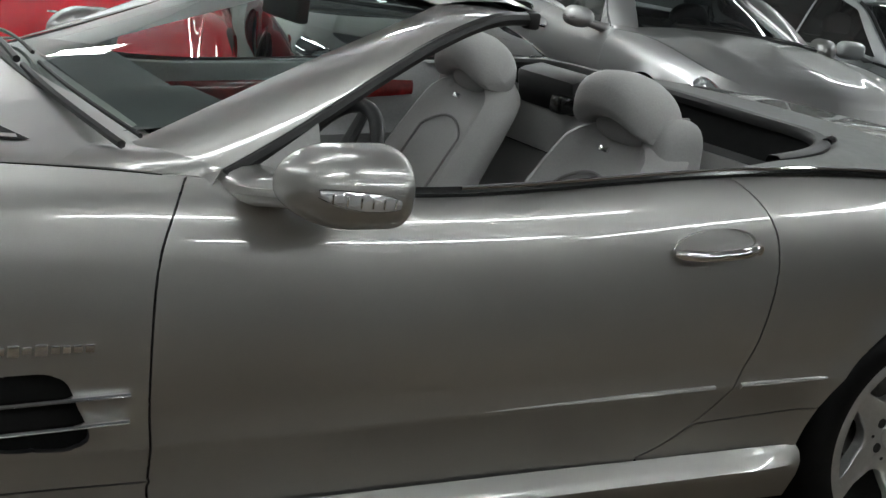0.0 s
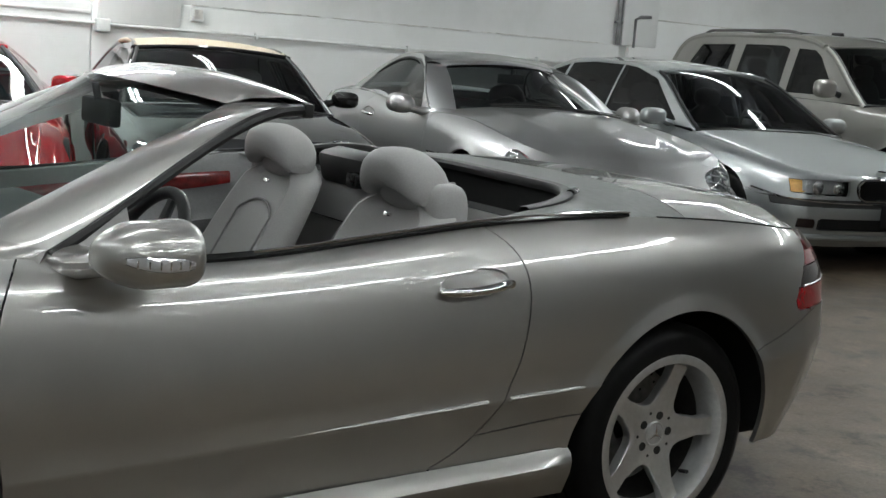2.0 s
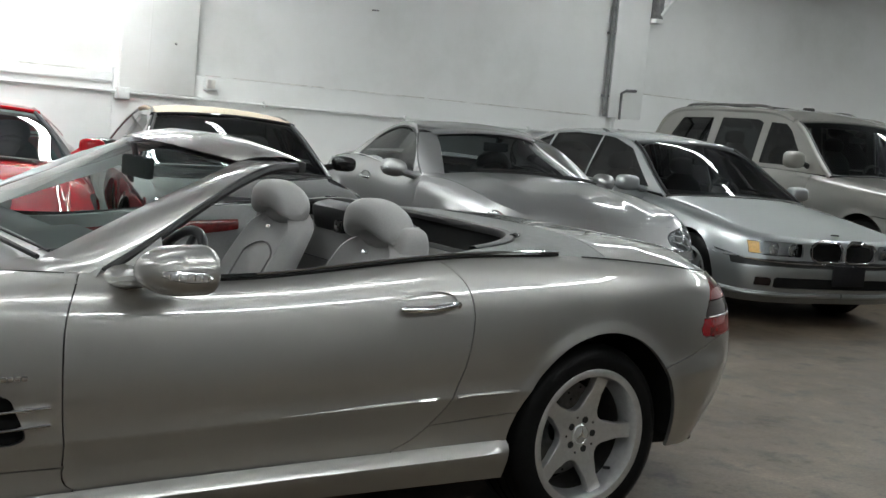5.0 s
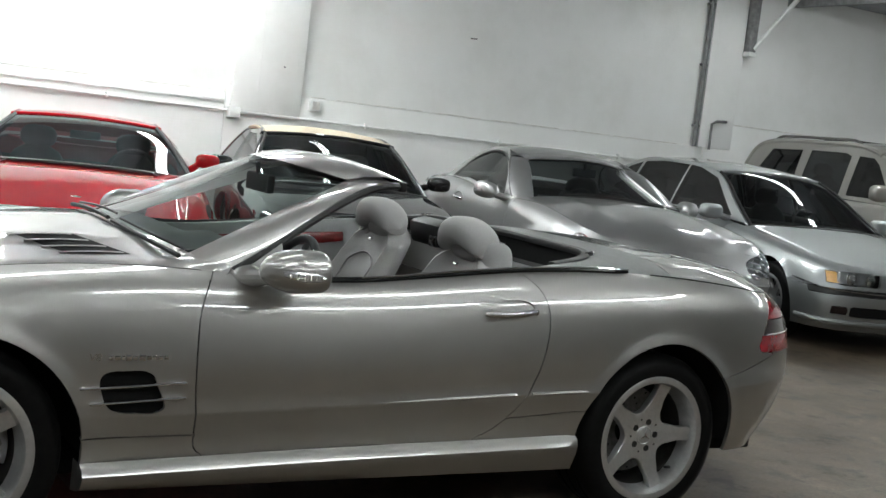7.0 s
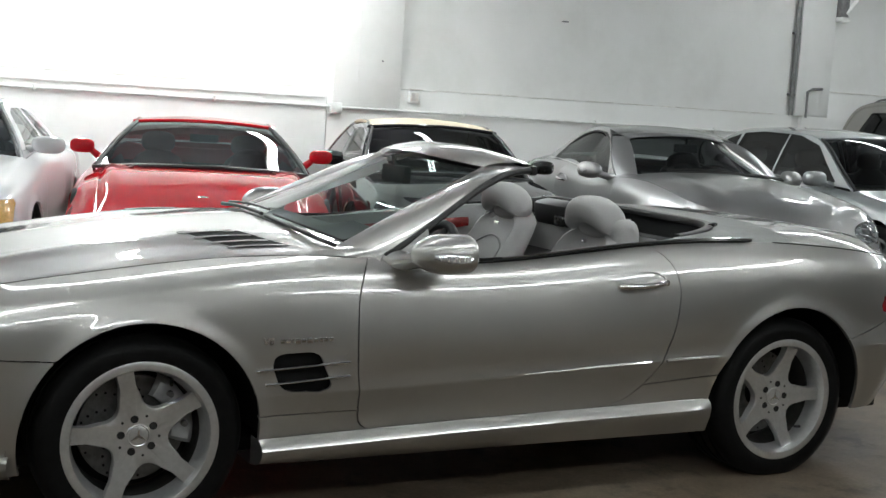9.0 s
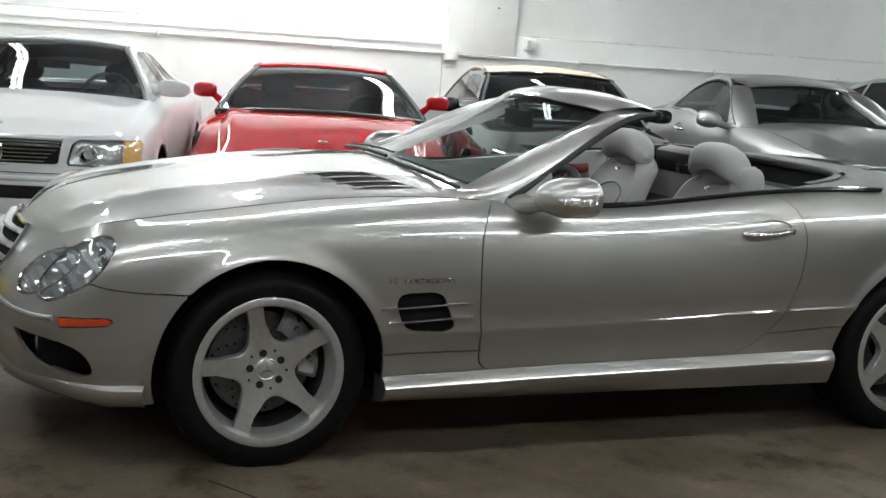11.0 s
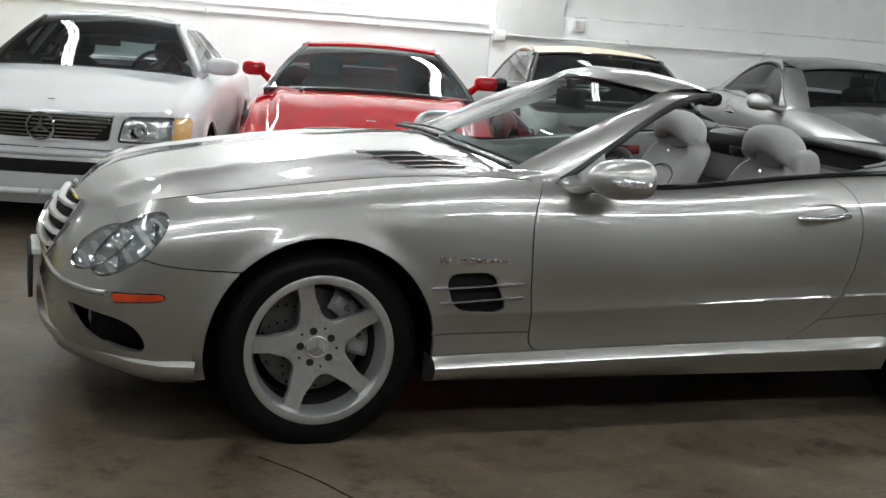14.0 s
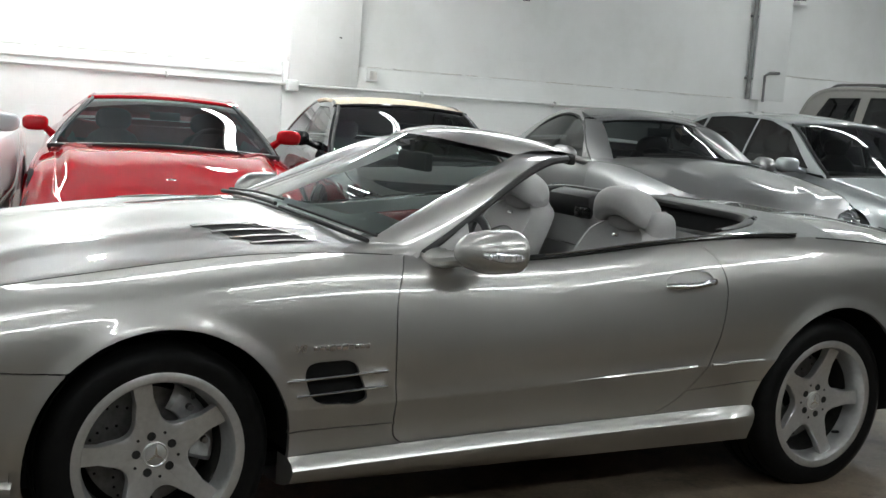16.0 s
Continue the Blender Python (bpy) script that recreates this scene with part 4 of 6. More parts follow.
# painted foot that carries the pillar down into the wing
edge = top[(top[:, 0] > .3) & (top[:, 0] < 1.0) & (top[:, 1] > .5)]
rows = []
for f in np.linspace(0, 1, 12):
    base = gi[0] * (1 - f) + go[0] * f + np.array((-.016 + .012 * f, -.012 * (1 - f), .010 - .008 * f + .008 * math.sin(math.pi * f)))
    e = edge[int(np.abs(edge[:, 0] - (.555 + .245 * f)).argmin())] + np.array((0, -.004, .002))
    rows.append([base * (1 - g) + e * g + np.array((0, 0, .008 * math.sin(math.pi * g) * (1 - f))) for g in np.linspace(0, 1, 6)])
both("pillar_foot", Geo().grid(rows, flip=True), PAINT_PEWTER)
# inner trim; its white stands in for the wall reflected along the far pillar
rows = [[a + np.array(q) for q in ((.004, -.004, -.004), (.016, -.012, -.026), (.030, -.014, -.056), (.036, -.004, -.056))] for a in gi]
both("pillar_trim", Geo().grid(rows), TRIM_PALE, label="inner pillar trim whitened for the wall's reflection")
both("pillar_seal", Geo().tube([b + np.array((.006, -.008, -.010)) for b in go], .014, 8), BLACK_TRIM)
cy = np.linspace(-1, 1, 41)
fe = np.array([(1.340 - .150 * (1 - p * p), .47 * p, 1.196 + .036 * (1 - p * p)) for p in cy])
re = np.array([(1.515 - .075 * (1 - p * p), .555 * p, 1.212 + .054 * (1 - abs(p) ** 2.5)) for p in cy])
rows = [[f, f * .7 + r * .3 + np.array((0, 0, .012)), f * .3 + r * .7 + np.array((0, 0, .013)), r, r - np.array((.008, 0, .028)), (f + r) / 2 - np.array((0, 0, .035)), f - np.array((-.01, 0, .02))] for f, r in zip(fe, re)]
part("screen_header", Geo().grid(rows), PAINT_PEWTER, car)
part("header_seal", Geo().tube([r + np.array((.004, 0, -.014)) for r in re], .013, 8), BLACK_TRIM, car)
both("header_end", Geo().box((1.512, .556, 1.192), (.028, .036, .036), .010), BLACK_TRIM)
gc = np.array([(.585 + .605 * t + .02 * math.sin(math.pi * t), 0, .955 + .277 * t - .012 * math.sin(math.pi * t)) for t in np.linspace(0, 1, 40)])
rows = []
for a, c in zip(gi, gc):
    b = a - np.array((-.012, .012, .012))
    rows.append([(b[0] + (c[0] - b[0]) * (1 - p * p), b[1] * p, b[2] + (c[2] - b[2]) * (1 - p * p)) for p in np.linspace(-1, 1, 31)])
screen = part("windscreen", Geo().grid(rows), GLASS, car, "curved clear windscreen")
screen.visible_shadow = False
part("screen_seal", Geo().tube([np.array(r) + np.array((-.004, 0, .003)) for r in rows[0]], .010, 8), BLACK_TRIM, car)
# cowl panel between hood and screen
rows = []
for p in np.linspace(-.77, .77, 31):
    a = np.array((.64 + .14 * p * p, .775 * p, .957 - .062 * p * p))
    b = np.array((.60 + .075 * p * p, .755 * p, .968 - .062 * p * p))
    rows.append([a + np.array((-.02, 0, -.02)), b * .2 + a * .8 + np.array((.0, 0, -.03)), b + np.array((.06, 0, -.035)), b + np.array((.08, 0, -.01))])
part("cowl", Geo().grid(rows, flip=True), BLACK_TRIM, car)
for (a, b, c) in (((.60, -.16, .975), (.615, -.44, .962), (.665, -.715, .935)), ((.60, .42, .972), (.60, .16, .985), (.59, -.14, .985))):
    wp = part("wiper", Geo().tube(smooth_path([a, b, c], 20) + np.array((0, 0, -.012)), .008, 6), BLACK_TRIM, car, "black wiper arm and blade")
    part("wiper_blade", Geo().tube(smooth_path([np.array(a) + (.03, 0, -.002), np.array(b) + (.03, 0, .0), np.array(c) + (.03, 0, .004)], 20), .0045, 6), BLACK_TRIM, wp)
# hood vents
def hood_z(x, y):
    d = np.hypot(hood[..., 0] - x, hood[..., 1] - y).ravel()
    k = np.argsort(d)[:4]
    w = 1 / (d[k] + 1e-4)
    return float((hood[..., 2].ravel()[k] * w).sum() / w.sum())


for side in (-1, 1):
    v = part("hood_vent", Geo().grid([[(.20 + .19 * a + .14 * b, side * (.40 + .26 * b), hood_z(.20 + .19 * a + .14 * b, side * (.40 + .26 * b)) + .002) for b in np.linspace(0, 1, 8)] for a in np.linspace(0, 1, 8)], flip=side < 0), BLACK_MATT, car, "black slotted hood vent")
    for kf in range(4):
        b = .1 + .27 * kf
        pts = [(.19 + .19 * a + .14 * b, side * (.40 + .26 * b), hood_z(.20 + .19 * a + .14 * b, side * (.40 + .26 * b)) + .0005 + .002 * math.sin(math.pi * a)) for a in np.linspace(-.02, 1.02, 10)]
        part("vent_fin", Geo().tube(pts, .015, 8, flat=.16), PAINT_PEWTER, v)

# door mirrors
mr = Matrix.Rotation(radians(-8), 3, "Z")
for side in (-1, 1):
    rows = []
    us = list(np.linspace(0, 1, 20) ** 1.8 * .84) + [.88, .91, .94, .965, .985, 1.0]
    for u in us:
        f = math.sin(math.pi / 2 * min(1, u / .50)) ** .45 * (1 if u < .84 else math.sqrt(max(0, 1 - ((u - .84) / .161) ** 2)) * .36 + .64)
        x = .850 + .196 * u
        yc0, zc0 = .945 + .030 * min(1, u / .5), .918 + .008 * u
        hy, hz = .090 * f + 1e-4, .067 * f + 1e-4
        rows.append([(x, side * (yc0 + hy * math.copysign(abs(math.cos(a)) ** .85, math.cos(a))), zc0 + hz * math.copysign(abs(math.sin(a)) ** .85, math.sin(a)) * (1.05 if math.sin(a) > 0 else .92)) for a in np.arange(30) * 2 * math.pi / 30])
    gm = Geo().grid(rows, close_v=True, flip=side < 0)
    gm.f.append(tuple(range(len(gm.v) - 30, len(gm.v)))[::side])
    mir = part("door_mirror", gm, PAINT_PEWTER, car, "silver door mirror with a clear indicator strip")
    part("mirror_glass", Geo().box((1.047, side * .975, .926), (.004, .09, .06), .002), CHROME, mir)
    shell_x = [r[0][0] for r in rows]
    shell_y = [abs(r[0][1]) for r in rows]
    strip = [(x, side * (float(np.interp(x, shell_x, shell_y)) - .0035 * abs(k)), .918 + .006 * (1 - (x - .885) / .15) + .014 * k * math.sin(math.pi * (.06 + .86 * (x - .89) / .122)) ** .5) for k in (-1, 0, 1) for x in np.linspace(.89, 1.012, 16)]
    sp_ = np.array(strip).reshape(3, 16, 3)
    ind = part("indicator_lens", Geo().grid(np.concatenate([sp_[:1] - np.array((0, side * .01, 0)), sp_ + np.array((0, side * .0035, 0)), sp_[-1:] - np.array((0, side * .01, 0))]), flip=side < 0), FACETS, mir, "clear ribbed indicator lens")
    for x in np.linspace(.905, 1.0, 6):
        part("lens_rib", Geo().box((x, side * (float(np.interp(x, shell_x, shell_y)) + .003), .9205), (.003, .004, .016), .001), CHROME, ind)
    part("lens_rim", Geo().tube([tuple(p + np.array((0, side * .002, 0))) for p in list(sp_[0]) + list(sp_[2][::-1])], .0014, 6, closed=True), BLACK_TRIM, ind)
    part("mirror_arm", Geo().tube(smooth_path([(.872, side * .775, .878), (.878, side * .83, .882), (.890, side * .885, .893), (.92, side * .95, .908)], 14), [.068, .062, .057, .053, .050, .048] + [.046] * 8, 14, flat=.6), PAINT_PEWTER, mir)
    part("mirror_base", Geo().grid([[(.845 + .15 * a, side * (.790 + .012 - .02 * b), .862 + .012 * a + b * (.045 - .035 * a)) for b in np.linspace(0, 1, 5)] for a in np.linspace(0, 1, 10)], flip=side < 0), PAINT_PEWTER, mir)
    tri = [(.86, side * .790, .900), (1.0, side * .792, .884), (.985, side * .770, .988)]
    part("corner_trim", Geo().add(tri + [(x, y - side * .012, z) for x, y, z in tri], [(0, 1, 2), (5, 4, 3), (0, 3, 4, 1), (1, 4, 5, 2), (2, 5, 3, 0)]), CORNER_GREY, mir, "light grey corner trim")

# floor pan, cabin tub
part("floor_pan", Geo().box((1.35, 0, .235), (3.9, 1.30, .05), .01), BLACK_MATT, car)
part("engine_bay", Geo().box((.0, 0, .55), (1.0, 1.0, .25), .05), BLACK_MATT, car)
part("cabin_floor", Geo().box((1.45, 0, .33), (1.9, 1.45, .04), .01), CARPET, car)
part("rear_bulkhead", Geo().grid([[(2.03 + .04 * t, y, .34 + .60 * t) for t in np.linspace(0, 1, 6)] for y in np.linspace(-.76, .76, 8)]), LEATHER, car, "grey rear bulkhead trim")
part("parcel_shelf", Geo().grid([[(2.07 + .06 * t, y, .938 + .01 * t) for t in np.linspace(0, 1, 4)] for y in np.linspace(-.78, .78, 8)]), BLACK_MATT, car)
rows = []
for a in np.linspace(0, 1, 14):
    x = .86 + 1.40 * a
    zt = np.interp(x, (.86, 1.12, 1.5, 2.0, 2.3), (.875, .872, .905, .952, .965))
    rows.append([(x, .795, zt + .004), (x, .765, zt + .002), (x, .745, zt - .03), (x, .735, zt - .10), (x, .728, zt - .17), (x, .70, zt - .21), (x, .725, zt - .27), (x, .73, .36)])
both("door_card", Geo().grid(rows, flip=True), INTERIOR_GREY, label="grey padded door card")
rows = []
for a in np.linspace(0, 1, 14):
    x = .98 + .95 * a
    zt = np.interp(x, (.86, 1.12, 1.5, 2.0, 2.3), (.875, .872, .905, .952, .965))
    h = .032 * math.sin(math.pi * (a * .92 + .06)) ** .4
    rows.append([(x, .738, zt - .058 + h * .4), (x, .729, zt - .07 + h * .3), (x, .727, zt - .09), (x, .729, zt - .09 - h * .5)])
both("wood_trim", Geo().grid(rows, flip=True), WOOD, label="polished red burl wood trim")
# dashboard
rows = []
for y in np.linspace(-.74, .74, 24):
    hump = .035 * math.exp(-((y + .37) / .17) ** 2)
    rows.append([(.66, y * .80, .917), (.78, y * .80, .935 + hump * .3), (.90, y * .83, .932 + hump), (.985, y * .90, .905 + hump), (1.01, y * .95, .865 + hump * .5), (.99, y, .80), (1.03, y, .74), (1.0, y, .62), (.92, y, .45)])
part("dashboard", Geo().grid(rows), DASH, car, "dark grey padded dashboard")
part("dash_wood", Geo().tube([(1.025, y, .77) for y in np.linspace(-.70, .70, 12)], .022, 8), WOOD, car)
cs = Geo().box((1.35, 0, .50), (.80, .24, .34), .05)
part("centre_console", cs, INTERIOR_GREY, car)
sw = Matrix.Translation((1.17, -.37, .80)) @ Matrix.Rotation(radians(-62), 4, "Y")
st = part("steering_wheel", Geo().tube([sw @ Vector((.185 * math.cos(a), .185 * math.sin(a), 0)) for a in np.arange(40) * 2 * math.pi / 40], .016, 10, closed=True), LEATHER_DARK, car, "black leather steering wheel")
hubg = Geo()
for a in (0, 90, 180, 270):
    e = sw @ Vector((.18 * math.cos(radians(a)), .18 * math.sin(radians(a)), -.005))
    hubg.tube([sw @ Vector((0, 0, -.02)), e], [.028, .016], 8, flat=.6)
hubg.ellipsoid(sw @ Vector((0, 0, -.015)), (.05, .06, .055))
part("wheel_hub", hubg, LEATHER_DARK, st)
part("column", Geo().tube([sw @ Vector((0, 0, -.02)), (.98, -.37, .74)], .035, 10), DASH, st)
# rear-view mirror
rv = part("cabin_mirror", Geo().box((1.19, -.02, 1.135), (.035, .22, .070), .022), DASH, car, "dark rear-view mirror")
part("mirror_stalk", Geo().tube([(1.185, -.02, 1.15), (1.172, -.02, 1.212)], .010, 8), DASH, rv)


def seat(side):
    """A bucket seat with integral belt and a saddle-shaped head restraint."""
    yc = side * .37
    rows = []
    for t in np.linspace(0, 1, 26):
        x, z = 1.70 + .255 * t + .03 * t * t, .42 + .54 * t
        w = .255 - .045 * t ** 2 - .07 * max(0, t - .75) / .25 * max(0, t - .75)
        if t > .9:
            w -= .08 * ((t - .9) / .1) ** 2
        th = .13 - .045 * t
        row = []
        for a in np.arange(32) * 2 * math.pi / 32:
            c, n = math.cos(a), math.sin(a)
            yy = w * math.copysign(abs(c) ** .75, c)
            xx = th * .5 * math.copysign(abs(n) ** .6, n)
            if n < 0:        # front: bolsters proud of the middle
                q = abs(yy) / w
                xx -= (.050 * math.exp(-((q - .80) / .17) ** 2) - .012 * math.exp(-(q / .35) ** 2)) * (1 - .3 * t)
            row.append((x + xx, yc + yy, z + .5 * xx * .2))
        rows.append(row)
    g = Geo().grid(rows, close_v=True, flip=False)
    g.f.append(tuple(range(len(g.v) - 32, len(g.v))))
    b = part("seat_back", g, LEATHER, car, "grey leather seat back")
    seam = []
    for q in np.linspace(-1, 1, 31):
        yy = .118 * math.copysign(min(1, abs(q) * 1.9), q) if abs(q) < .53 else .118 * math.copysign(1, q) * (1 - .04 * (abs(q) - .53))
        z = .845 - .045 * (q / .53) ** 2 if abs(q) < .53 else .80 - .24 * (abs(q) - .53) / .47
        t = (z - .42) / .54
        seam.append((1.70 + .255 * t + .03 * t * t - (.13 - .045 * t) * .5 + .0015, yc + yy, z))
    part("seat_seam", Geo().tube(seam, .004, 6), SEAM, b)
    part("seat_cushion", Geo().ellipsoid((1.50, yc, .45), (.27, .25, .09), power=.7), LEATHER, b)
    # head restraint
    rows = []
    for u in np.linspace(-1, 1, 25):
        yy = .158 * u
        sag = .066 * abs(u) ** 2.2
        e = (1 - abs(u) ** 7) ** .5 if abs(u) < 1 else 0.0
        row = []
        for a in np.arange(24) * 2 * math.pi / 24:
            c, n = math.cos(a), math.sin(a)
            row.append((1.912 + .072 * e * math.copysign(abs(c) ** .65, c) + .030 * u * u, yc + yy, 1.036 - sag + (.056 * e) * math.copysign(abs(n) ** .75, n)))
        rows.append(row)
    h = part("head_restraint", Geo().grid(rows, close_v=True, flip=True), LEATHER, b, "rounded grey head restraint")
    part("seat_shoulder", Geo().ellipsoid((1.975, yc + side * .138, .905), (.062, .060, .105), power=.6), LEATHER, b)
    part("belt_slot", Geo().box((1.968, yc + side * .128, .968), (.10, .010, .085), .004), SEAM, b)
    part("neck", Geo().ellipsoid((1.950, yc, .962), (.048, .112, .042), power=.8), LEATHER, b)
    part("badge", Geo().box((1.888, yc, .905), (.008, .034, .014), .003, Matrix.Rotation(radians(25), 3, "Y")), CHROME, b)
    return b


seat(-1), seat(1)
# roll bar, wind deflector and roof recess
lip = smooth_path([(2.10, .715, .965), (2.22, .705, .985), (2.30, .655, 1.000), (2.355, .45, 1.008), (2.375, 0, 1.012), (2.355, -.45, 1.008), (2.30, -.655, 1.000), (2.22, -.705, .985), (2.10, -.715, .965)], 70)
part("roof_recess", Geo().grid([[p, p - np.array((.01, 0, .10)), np.array((p[0] - .03, p[1] * .97, .76))] for p in lip]), BLACK_MATT, car)
part("recess_floor", Geo().grid([[(2.05 + .38 * t, y, .80) for t in (0, 1)] for y in np.linspace(-.72, .72, 6)]), BLACK_MATT, car)
rows = []
for k, p in enumerate(lip):
    inw = np.array((2.05, 0, p[2])) - p
    inw[2] = 0
    inw /= np.linalg.norm(inw)
    up = np.array((0, 0, 1))
    rows.append([p - inw * .012 - up * .012, p - inw * .010 + up * .004, p + up * .009, p + inw * .026 + up * .006, p + inw * .032 - up * .004, p + inw * .028 - up * .02])
part("recess_edge", Geo().grid(rows), BLACK_TRIM, car, "black rubber roof opening seal")
rows = []
for x in np.linspace(1.98, 2.47, 14):
    o = along(top, np.interp(x, top[len(top) // 2 - 60:, 0][:150], np.arange(len(top))[len(top) // 2 - 60:][:150]) / (len(top) - 1))
    yi = np.interp(x, (1.98, 2.20, 2.30, 2.36, 2.47), (.74, .71, .66, .50, .50))
    zi = np.interp(x, (1.98, 2.22, 2.33, 2.47), (.950, .983, .998, 1.001))
    rows.append([(x, o[1] + (yi - o[1]) * f, o[2] + (zi - o[2]) * (1 - (1 - f) ** 2)) for f in np.linspace(0, 1, 8)])
both("quarter_top", Geo().grid(rows, flip=True), COVER_GREY)
part("roll_bar", Geo().tube(smooth_path([(2.10, .36, .90), (2.11, .33, .975), (2.115, .26, .990), (2.115, 0, .992), (2.115, -.26, .990), (2.11, -.33, .975), (2.10, -.36, .90)], 40), .016, 8), BLACK_TRIM, car)
w_ = part("wind_deflector", Geo().box((2.095, .17, .972), (.10, .30, .105), .022, Matrix.Rotation(radians(-14), 3, "Y")), BLACK_TRIM, car, "black folded wind deflector")
part("deflector_clip", Geo().box((2.035, .05, .945), (.05, .06, .05), .012), BLACK_GLOSS, w_)
for s in (-1, 1):
    part("recess_bracket", Geo().tube(smooth_path([(2.295, s * .66, 1.004), (2.335, s * .635, 1.008), (2.352, s * .60, 1.000)], 10), [.013] * 9 + [.009], 8, flat=.7), BLACK_GLOSS, car, "black bracket at the opening's corner")
both("boot_trim_fin", Geo().tube([(3.17, .745, .90), (3.225, .752, .845)], [.004, .012], 8), PAINT_PEWTER)

# ---- the parked cars behind ----
def boxline(y0, y1, z0, z1, slant=0.0):
    """A closed rectangle in y and z; slant raises the outer end."""
    return np.array([(y0, z0), (y1, z0 + slant), (y1, z1 + slant), (y0, z1), (y0, z0)])


def parked_car(name, label, at, paint_mat, xn, xt, w, ztop, zb, fa_ra, wheel_r, arch_r, crown, cowl, corner=.42, nose=(.07, .03, .01, 0, 0, .02, .07),
               inset=(.135, .05, .012, 0, 0, .02, .05), doors=(), front=(), deck_x=None, deck_crown=.02, rim=.21, spokes=5, profile=None, peaks=(0, 0)):
    """A body with wheels. ztop: height of the top edge along x; front: (label, outline in y and z) regions of the nose. Returns car, sheet, skins."""
    c = thing(name, label, "car", at)
    zx, zz = zip(*ztop)
    side_x = [fa_ra[0], (fa_ra[0] * 2 + fa_ra[1]) / 3, (fa_ra[0] + fa_ra[1] * 2) / 3, fa_ra[1]]
    lev = []
    for k in range(7):
        W = w - inset[k]
        n, r = xn + nose[k], xt - nose[k] * .8
        pts = [(n, 0), (n + .012, .42 * W), (n + .06, .72 * W), (n + corner * .42, .925 * W), (n + corner, .985 * W)]
        pts += [(x, W) for x in side_x]
        pts += [(r - corner, .985 * W), (r - corner * .42, .925 * W), (r - .06, .72 * W), (r - .012, .42 * W), (r, 0)]
        out = []
        for x, y in pts:
            t = float(np.interp(x, zx, zz))
            z = (t, t - .045, t - .15, zb + .56 * (t - zb), zb + .42 * (t - zb), zb + .18 * (t - zb), zb)[k]
            out.append((x, y, z))
        lev.append(out)
    S = band_sheet(lev, 260, 4, 6)
    for fx_ in fa_ra:
        flare(S, fx_, wheel_r, arch_r)
    X, Y, Z = [(S[1:, 1:, k] + S[:-1, :-1, k]) / 2 for k in range(3)]
    lb = np.full(X.shape, "side_panel", dtype=object)
    lines = [circle(q, wheel_r, arch_r) for q in fa_ra]
    seam = xn + corner + .05
    lb[X < fa_ra[0]] = "front_bumper"
    lb[(X < fa_ra[0]) & (Z > np.interp(X, zx, zz) * .62 + zb * .38)] = "front_fender"
    lb[(X >= fa_ra[0]) & (X < doors[0][0] if doors else X < .6)] = "front_fender"
    for d0, d1 in doors:
        poly = smooth_path([(d0 + .03, 1.4), (d0, .9), (d0, .6), (d0 + .02, zb + .14), (d0 + .10, zb + .10), (d1 - .22, zb + .12), (d1 - .06, zb + .25), (d1, .62), (d1 + .02, .9), (d1 - .03, 1.4)], 80)
        lines.append(poly)
        lb[inside(poly, X, Z)] = "door"
    fl = []
    for key, poly in front:
        fl.append(poly)
        lb[inside(poly, Y, Z) & (X < xn + .30)] = key
    for q in fa_ra:
        lb[np.hypot(X - q, Z - wheel_r) < arch_r] = ""
    sk = panels(S, lb, lines, front=fl, front_x=xn + corner + .1, gap=.003)
    for s in (-1, 1):
        for key in sorted(sk):
            g = sk[key] if s > 0 else sk[key].mirrored()
            if key in ("side_panel", "front_bumper", "front_fender", "door"):
                part(key, g, paint_mat, c)
        for q in fa_ra:
            wheel_well(c, q, wheel_r, arch_r + .03, w - .03, s)
            alloy_wheel(c, q, s, wheel_r, r=wheel_r, rim_r=rim, width=.22, y_face=w - .045, spokes=spokes, detail=False)
    tp = S[:, 0]
    i3, i7 = int(np.abs(tp[:, 0] - (xn + nose[0] + corner * .7)).argmin()), int(np.abs(tp[:, 0] - cowl).argmin())
    hs, hf = tp[i3:i7 + 1], tp[:i3 + 1]
    H = cover(lambda q: along(hs, q)[:, 0], lambda q: along(hs, q)[:, 1], lambda q: along(hs, q)[:, 2], lambda a: along(hf, a), lambda a: cowl - .14 * (1 - a ** 2),
              lambda q: curve(profile, q)[:, 0] if profile else np.interp(q, (0, .3, .6, 1), (hf[0][2], *crown)), nq=60, npp=61)
    pk = np.abs(np.linspace(-1, 1, 61))
    H[..., 2] += (peaks[0] * np.exp(-((pk - .74) / .15) ** 2) - peaks[1] * np.exp(-((pk - .42) / .16) ** 2))[None] * (np.sin(np.pi * np.linspace(.0, .9, 60)) ** .7)[:, None]
    part("hood", Geo().grid(H), paint_mat, c)
    if deck_x:
        j2, j3 = int(np.abs(tp[:, 0] - deck_x).argmin()), int(np.abs(tp[:, 0] - (xt - nose[0] * .8 - corner * .5)).argmin())
        ds, dr = tp[j2:j3 + 1], tp[j3:][::-1]
        D = cover(lambda q: along(ds, q)[:, 0], lambda q: along(ds, q)[:, 1], lambda q: along(ds, q)[:, 2], lambda a: np.array((deck_x + .06 * (1 - a), ds[0][1] * a, ds[0][2] + deck_crown * (1 - a ** 2))),
                  lambda a: along(dr, a)[:, 0], lambda q: np.interp(q, (0, .6, 1), (ds[0][2] + deck_crown, ds[0][2] + deck_crown * .6, dr[0][2])), nq=24, npp=25)
        part("boot_lid", Geo().grid(D), paint_mat, c)
    part("floor_pan", Geo().box(((xn + xt) / 2, 0, zb + .06), (xt - xn - .5, w * 1.5, .08), .02), BLACK_MATT, c)
    return c, S, sk


